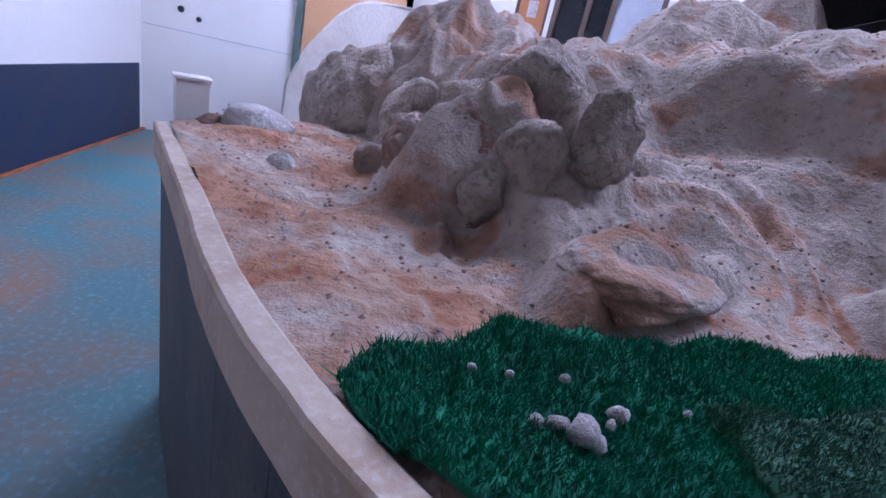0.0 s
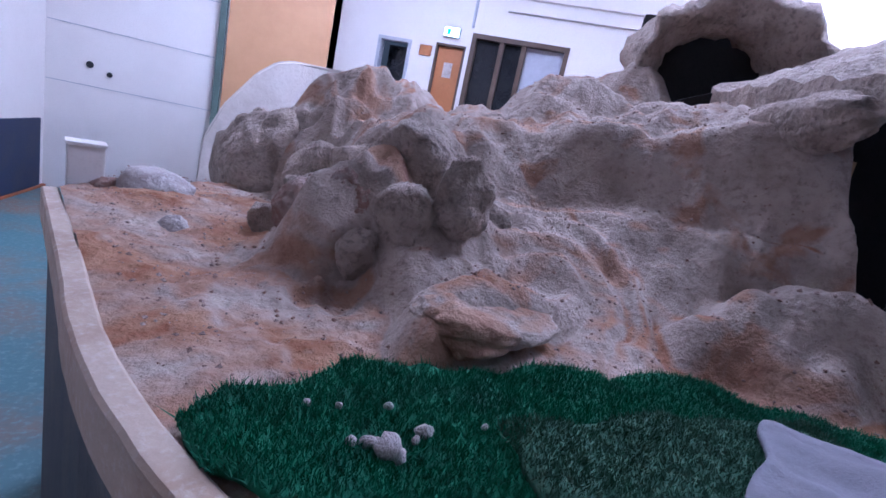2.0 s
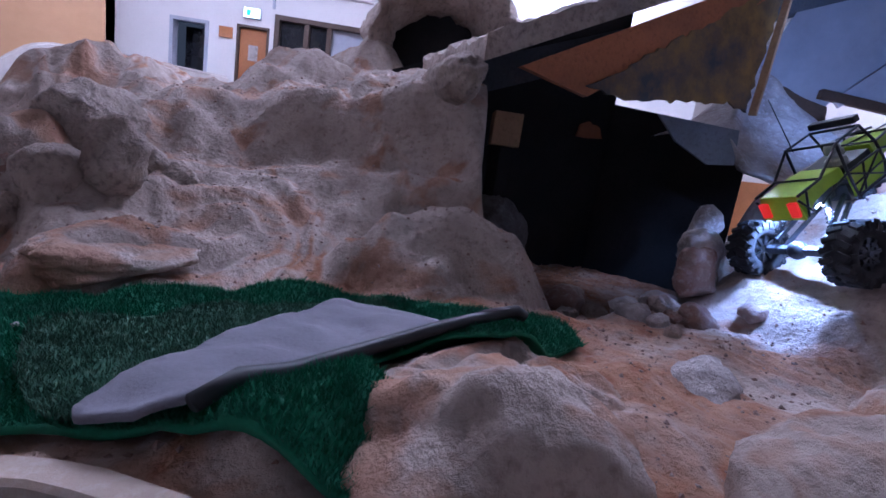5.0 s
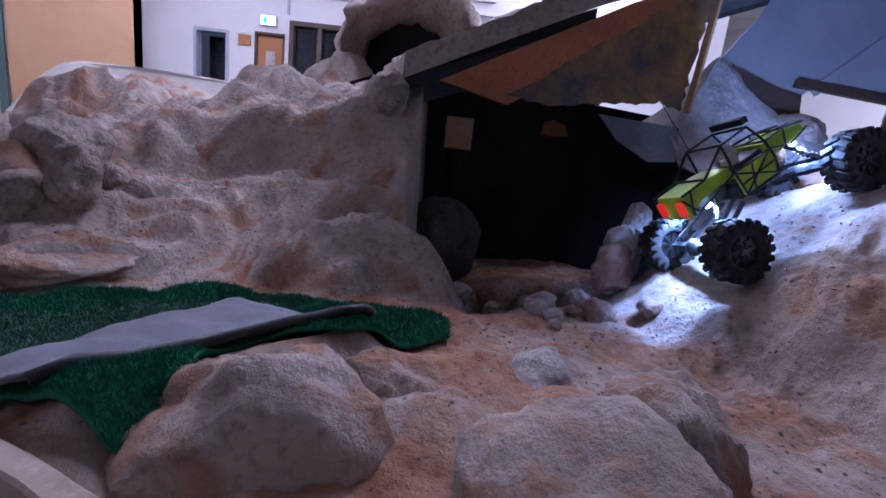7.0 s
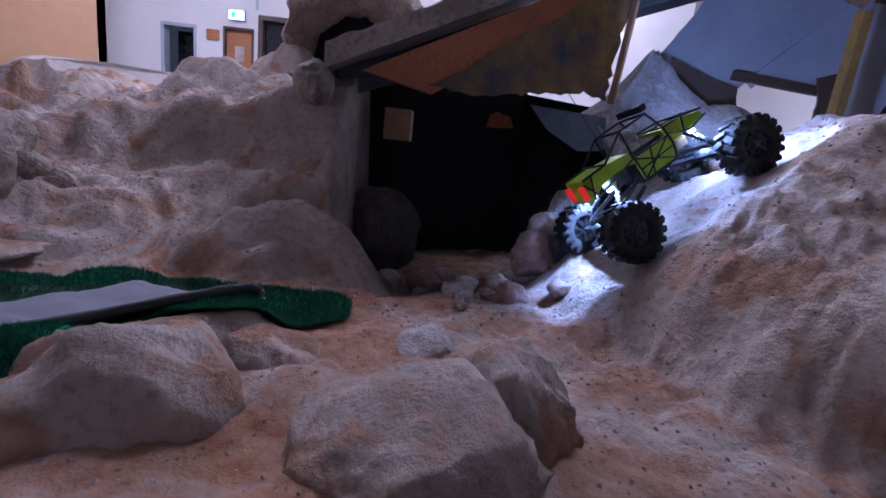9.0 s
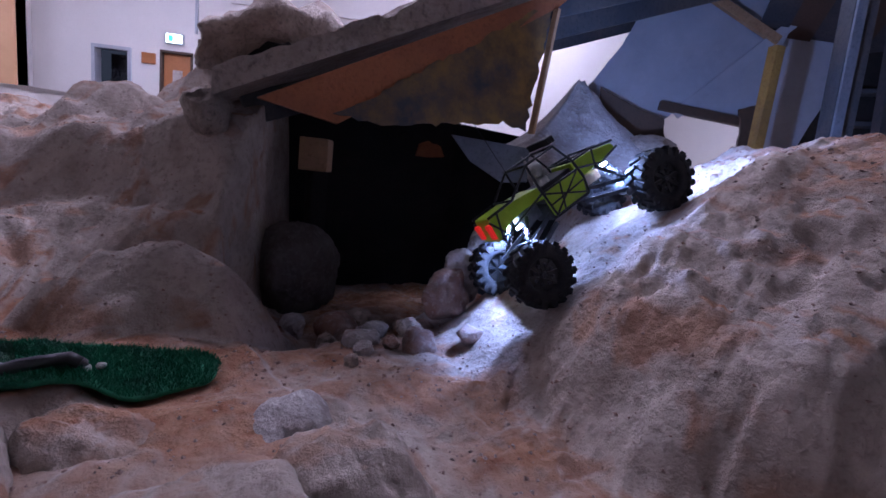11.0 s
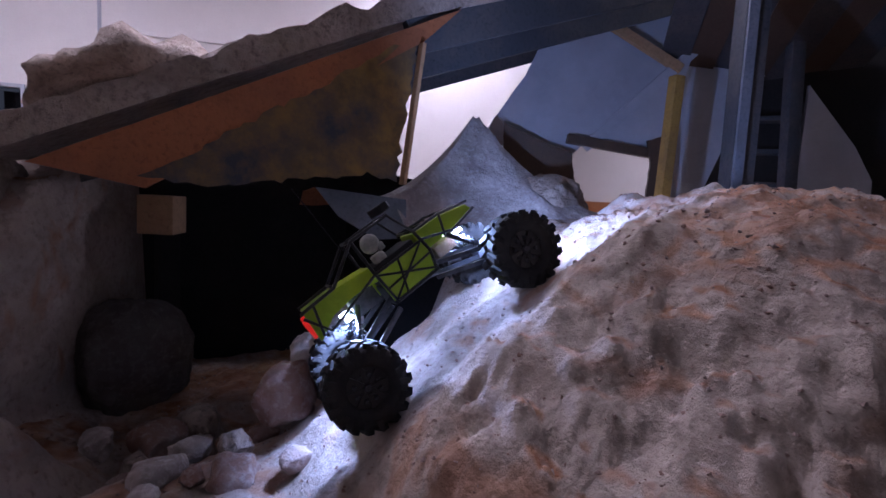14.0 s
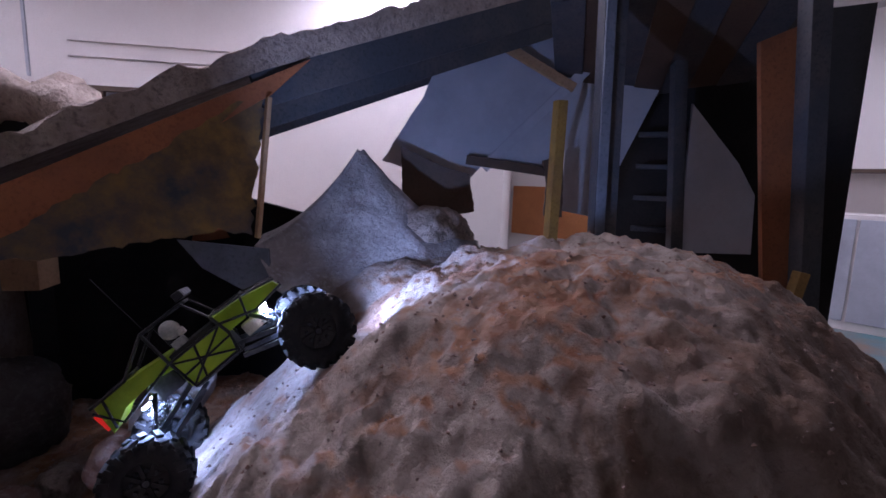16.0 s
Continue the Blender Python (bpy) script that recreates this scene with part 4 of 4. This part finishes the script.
# ---- the radio-controlled crawler ----
LIME = material("lime_body", (0.42, 0.60, 0.02), (0.34, 0.50, 0.02), scale=12, rough=0.3, bump=0.0, third=(0.45, 0.62, 0.03))
RUBBER = material("tyre_rubber", (0.018, 0.018, 0.02), (0.035, 0.03, 0.028), scale=30, rough=0.85, bump=0.2)
CAGE = material("cage_black", (0.012, 0.012, 0.013), scale=20, rough=0.35, bump=0.0)
METAL = material("dark_alloy", (0.10, 0.105, 0.12), (0.05, 0.052, 0.06), scale=40, rough=0.4, bump=0.05, metal=0.7)
BONE = material("bone_white", (0.6, 0.6, 0.55), (0.3, 0.32, 0.3), scale=40, rough=0.6, bump=0.1)
LED = glow("led_white", (0.75, 0.86, 1.0), 60.0)
LENS = material("lamp_lens", (0.5, 0.52, 0.55), (0.4, 0.42, 0.45), scale=40, rough=0.25, bump=0.0)
TAIL = glow("tail_red", (0.7, 0.02, 0.01), 0.5)
WB, TRACK, WR = 0.36, 0.115, 0.068


def tyre():
    bm = bmesh.new()
    prof = [(0.034, 0.022), (0.040, 0.027), (0.056, 0.030), (0.063, 0.026), (0.0655, 0.016), (0.0655, -0.016), (0.063, -0.026), (0.056, -0.030), (0.040, -0.027), (0.034, -0.022)]
    n = 40
    rings = [[bm.verts.new((r * math.cos(2 * math.pi * i / n), w, r * math.sin(2 * math.pi * i / n))) for r, w in prof] for i in range(n)]
    for i in range(n):
        a, b = rings[i], rings[(i + 1) % n]
        for k in range(len(prof)):
            bm.faces.new((a[k], b[k], b[(k + 1) % len(prof)], a[(k + 1) % len(prof)]))
    bmesh.ops.recalc_face_normals(bm, faces=bm.faces[:])
    return bm


def lug(side):
    bm = box((0.062, -0.0135, -0.006), (0.0705, 0.0135, 0.006), 0.0015, pose(0, side * 0.0165, 0, 25 * side, 0, 0))
    return box((0.05, -0.002, -0.005), (0.066, 0.002, 0.005), 0.001, pose(0, side * 0.0295, 0), bm)


def rim():
    bm = bmesh.new()
    bmesh.ops.create_cone(bm, cap_ends=True, segments=32, radius1=0.035, radius2=0.035, depth=0.03, matrix=pose(0, 0, 0, 90, 0, 0))
    for i in range(8):
        a = 360 * i / 8
        box((0.008, -0.003, -0.0035), (0.034, 0.003, 0.0035), 0.001, pose(0, 0, 0, 0, a, 0) @ pose(0, 0.017, 0), bm)
        box((0.008, -0.003, -0.0035), (0.034, 0.003, 0.0035), 0.001, pose(0, 0, 0, 0, a, 0) @ pose(0, -0.017, 0), bm)
    return bm


def bolt(r):
    bm = bmesh.new()
    bmesh.ops.create_cone(bm, cap_ends=True, segments=8, radius1=r, radius2=0.85 * r, depth=0.005, matrix=pose(0, 0, 0, 90, 0, 0))
    return bm


def shell(points, half, taper=1.0):
    """A closed body panel: outline in x and z, spread to both sides, narrower above by taper."""
    zs = [p[1] for p in points]
    lo, hi = min(zs), max(zs)
    bm = bmesh.new()
    sides = []
    for s in (1, -1):
        sides.append([bm.verts.new((x, s * half(x) * (1 - (1 - taper) * (z - lo) / (hi - lo)), z)) for x, z in points])
    bm.faces.new(sides[0][::-1])
    bm.faces.new(sides[1])
    for k in range(len(points)):
        j = (k + 1) % len(points)
        bm.faces.new((sides[0][k], sides[0][j], sides[1][j], sides[1][k]))
    bmesh.ops.bevel(bm, geom=bm.edges[:], offset=0.0025, segments=2, affect="EDGES", profile=0.6)
    bmesh.ops.recalc_face_normals(bm, faces=bm.faces[:])
    return bm


def crawler():
    car = tagged(new("rc_crawler"), "lime yellow radio-controlled rock crawler with black cage and knobbly tyres", "toy vehicle")
    hood = lambda x: 0.052 - 0.16 * max(0.0, x - 0.05)
    part("hood", shell([(0.05, 0.165), (0.05, 0.205), (0.11, 0.201), (0.178, 0.186), (0.185, 0.168), (0.12, 0.165)], hood, 0.85), LIME, car)
    part("rear_deck", shell([(-0.19, 0.155), (-0.186, 0.213), (-0.12, 0.213), (-0.048, 0.205), (-0.048, 0.175), (-0.10, 0.185), (-0.15, 0.18)], lambda x: 0.05, 0.85), LIME, car)
    for s in (1, -1):
        m = Matrix.Translation((0, s * 0.051, 0))
        part("side_panel", slab([(-0.05, 0.13), (0.045, 0.13), (0.055, 0.16), (0.055, 0.188), (-0.052, 0.19)], 0.003, m @ pose(0, 0, 0, 90, 0, 0)), LIME, car)
        y = s * 0.056
        part("cage_tube", tube([(-0.188, s * 0.05, 0.214), (-0.12, s * 0.052, 0.216), (-0.05, y, 0.262), (0.03, y * 0.95, 0.262), (0.052, y, 0.21), (0.115, s * 0.046, 0.206), (0.182, s * 0.032, 0.19)], 0.0032), CAGE, car, "", True)
        part("cage_tube", tube([(-0.05, y, 0.262), (-0.05, y, 0.195), (-0.045, y, 0.126), (0.05, y, 0.126), (0.058, y, 0.165), (0.052, y, 0.21)], 0.0032), CAGE, car, "", True)
        part("cage_tube", tube([(-0.19, s * 0.05, 0.205), (-0.165, s * 0.052, 0.16), (-0.05, y, 0.19), (0.058, y, 0.188), (0.12, s * 0.048, 0.165), (0.186, s * 0.034, 0.172)], 0.0028), CAGE, car, "", True)
        part("cage_tube", tube([(-0.045, y, 0.13), (0.05, y, 0.186)], 0.0022), CAGE, car, "", True)
        part("cage_tube", tube([(-0.048, y, 0.186), (0.05, y, 0.13)], 0.0022), CAGE, car, "", True)
        part("cage_tube", tube([(-0.165, s * 0.052, 0.212), (-0.18, s * 0.05, 0.16)], 0.0025), CAGE, car, "", True)
        part("cage_tube", tube([(0.115, s * 0.047, 0.206), (0.10, s * 0.05, 0.165)], 0.0025), CAGE, car, "", True)
        part("cage_tube", tube([(-0.02, y, 0.13), (0.0, y, 0.188)], 0.0022), CAGE, car, "", True)
        part("cage_tube", tube([(-0.045, y, 0.155), (0.055, y, 0.16)], 0.0022), CAGE, car, "", True)
    for a, b, r in (((-0.05, -0.056, 0.262), (-0.05, 0.056, 0.262), 0.0032), ((0.03, -0.053, 0.262), (0.03, 0.053, 0.262), 0.0032), ((0.052, -0.056, 0.21), (0.052, 0.056, 0.21), 0.0028), ((0.115, -0.046, 0.207), (0.115, 0.046, 0.207), 0.0028), ((0.052, 0.0, 0.211), (0.18, 0.0, 0.192), 0.0022), ((-0.12, -0.052, 0.217), (-0.12, 0.052, 0.217), 0.0028)):
        part("cage_bar", tube([a, b], r), CAGE, car, "black tube cage bar", True)
    part("chassis", box((-0.05, -0.042, 0.118), (0.055, 0.042, 0.16), 0.008), BLACK, car)
    part("cabin", box((-0.047, -0.046, 0.16), (0.045, 0.046, 0.20), 0.006), BLACK, car, "dark cabin tub")
    bm = bmesh.new()
    bmesh.ops.create_uvsphere(bm, u_segments=16, v_segments=12, radius=0.017, matrix=pose(-0.018, -0.02, 0.236) @ Matrix.Diagonal((1.1, 0.85, 1.1, 1)))
    box((-0.012, -0.03, 0.214), (0.002, -0.01, 0.229), 0.004, None, bm)
    box((-0.032, -0.038, 0.185), (-0.008, -0.002, 0.215), 0.006, None, bm)
    part("driver_figure", bm, BONE, car, "plain pale driver figure", True)
    for sx in (1, -1):
        ax = part("axle", bar((sx * WB / 2, -0.085, WR), (sx * WB / 2, 0.085, WR), 0.018, 0.018, 0.004), METAL, car, "dark alloy axle")
        bm = bmesh.new()
        bmesh.ops.create_uvsphere(bm, u_segments=14, v_segments=10, radius=0.022, matrix=pose(sx * WB / 2, 0.012, WR))
        part("differential", bm, METAL, ax, smooth=True)
        for s in (1, -1):
            w = new("wheel")
            w.parent = car
            w.matrix_basis = pose(sx * WB / 2, s * TRACK, WR, 0, 17 * sx + 9 * s, 0)
            part("tyre", tyre(), RUBBER, w, "knobbly black rubber tyre", True)
            for side in (-1, 1):
                first = part("tread_lug", lug(side), RUBBER, w)
                for i in range(18):
                    lg = first if i == 0 else new("tread_lug", first.data)
                    lg.parent, lg.matrix_basis = w, pose(0, 0, 0, 0, 20 * (i + 0.25 * side), 0)
            part("rim", rim(), CAGE, w, "black eight-spoke rim")
            part("wheel_nut", bolt(0.007), METAL, w, "bright wheel nut").location = (0, s * 0.021, 0)
            first = part("wheel_bolt", bolt(0.0038), METAL, w, "bright wheel bolt")
            for i in range(8):
                a = radians(45 * i + 22)
                bt = first if i == 0 else new("wheel_bolt", first.data)
                bt.parent, bt.location = w, (0.021 * math.cos(a), s * 0.0195, 0.021 * math.sin(a))
            for k in (0.012, -0.016):
                bm = bar((sx * 0.045, s * 0.03, 0.125 + k), (sx * (WB / 2 - 0.005), s * 0.055, WR + 0.012 + k), 0.007, 0.009, 0.001)
                part("link_arm", bm, METAL, car, "alloy suspension link")
            a, b = Vector((sx * 0.105, s * 0.04, 0.165)), Vector((sx * (WB / 2 - 0.012), s * 0.066, WR + 0.012))
            sh = part("shock_absorber", tube([a, a.lerp(b, 0.55), b], 0.005), METAL, car, "coil-over shock", True)
            pts = []
            z = (b - a).normalized()
            x = z.orthogonal().normalized()
            for i in range(73):
                t = radians(36 * i)
                pts.append(a.lerp(b, 0.25 + 0.65 * i / 72) + 0.0085 * (math.cos(t) * x + math.sin(t) * z.cross(x)))
            part("spring", tube(pts, 0.0013, sides=5), CAGE, sh, "black coil spring", True)
            part("rock_light", box((sx * 0.13 - 0.008, s * 0.036 - 0.003, 0.152), (sx * 0.13 + 0.008, s * 0.036 + 0.003, 0.158), 0.001), LED, car, "white light in the wheel arch")
    part("motor", box((-0.115, -0.025, 0.14), (-0.06, 0.025, 0.18), 0.008), METAL, car, "motor and gearbox")
    part("servo", box((0.075, -0.02, 0.13), (0.12, 0.02, 0.155), 0.003), REDROCK, car, "red servo")
    for s in (1, -1):
        part("tail_light", box((-0.196, s * 0.034 - 0.01, 0.165), (-0.187, s * 0.034 + 0.01, 0.20), 0.002), TAIL, car, "red tail light")
    bar_ = part("light_bar", box((0.028, -0.05, 0.268), (0.046, 0.05, 0.284), 0.003), BLACK, car, "black roof light bar")
    for k in range(5):
        part("lamp", box((0.046, -0.046 + 0.019 * k, 0.27), (0.049, -0.03 + 0.019 * k, 0.282), 0.001), LENS, bar_, "unlit white lamp lens")
    tube_ = tube([(-0.06, 0.03, 0.26), (-0.062, 0.032, 0.40)], 0.001)
    part("aerial", tube_, BLACK, car, "thin aerial")
    return car


car = crawler()
CAR = pose(1.841, -0.158, 0.724, -12, -38.0, -15.7)
car.matrix_basis = CAR


def lamp(name, kind, m, energy, colour, size=0.01, angle=100):
    d = bpy.data.lights.new(name, kind)
    d.energy, d.color = energy, colour
    if kind == "AREA":
        d.size = size
    else:
        d.shadow_soft_size = size
    if kind == "SPOT":
        d.spot_size, d.spot_blend = radians(angle), 0.6
    ob = new(name, d)
    ob.matrix_world = m
    return ob


COOL = (0.45, 0.60, 1.0)
nose = CAR @ Vector((0.19, 0, 0.15))
lamp("headlight_beam", "SPOT", look(nose, CAR @ Vector((0.6, 0.0, 0.12))), LB, COOL, 0.02, 155)
for sx in (1, -1):
    for s in (1, -1):
        p = CAR @ Vector((sx * 0.13, s * 0.047, 0.148))
        lamp("rock_light_glow", "SPOT", look(p, CAR @ Vector((sx * 0.15, s * 0.08, 0.0))), RL, COOL, 0.006, 150)

# ---- ceiling lights of the hall ----
# fittings out of view; the last is added to brighten the far wall
for x, y, w in ((0.4, 3.4, 0.62), (2.5, 1.2, 0.62), (4.6, 2.8, 0.62), (7.3, 1.0, 0.62), (7.4, -2.4, 0.62)):
    fit_ = tagged(new("ceiling_light"), "unseen white fluorescent ceiling light with a flat diffuser", "ceiling light", group="ceiling lights")
    part("housing", box((x - w, y - 0.14, CEIL - 0.07), (x + w, y + 0.14, CEIL), 0.01), WALL, fit_)
    part("diffuser", box((x - w + 0.02, y - 0.12, CEIL - 0.085), (x + w - 0.02, y + 0.12, CEIL - 0.071), 0.004), TUBE, fit_)
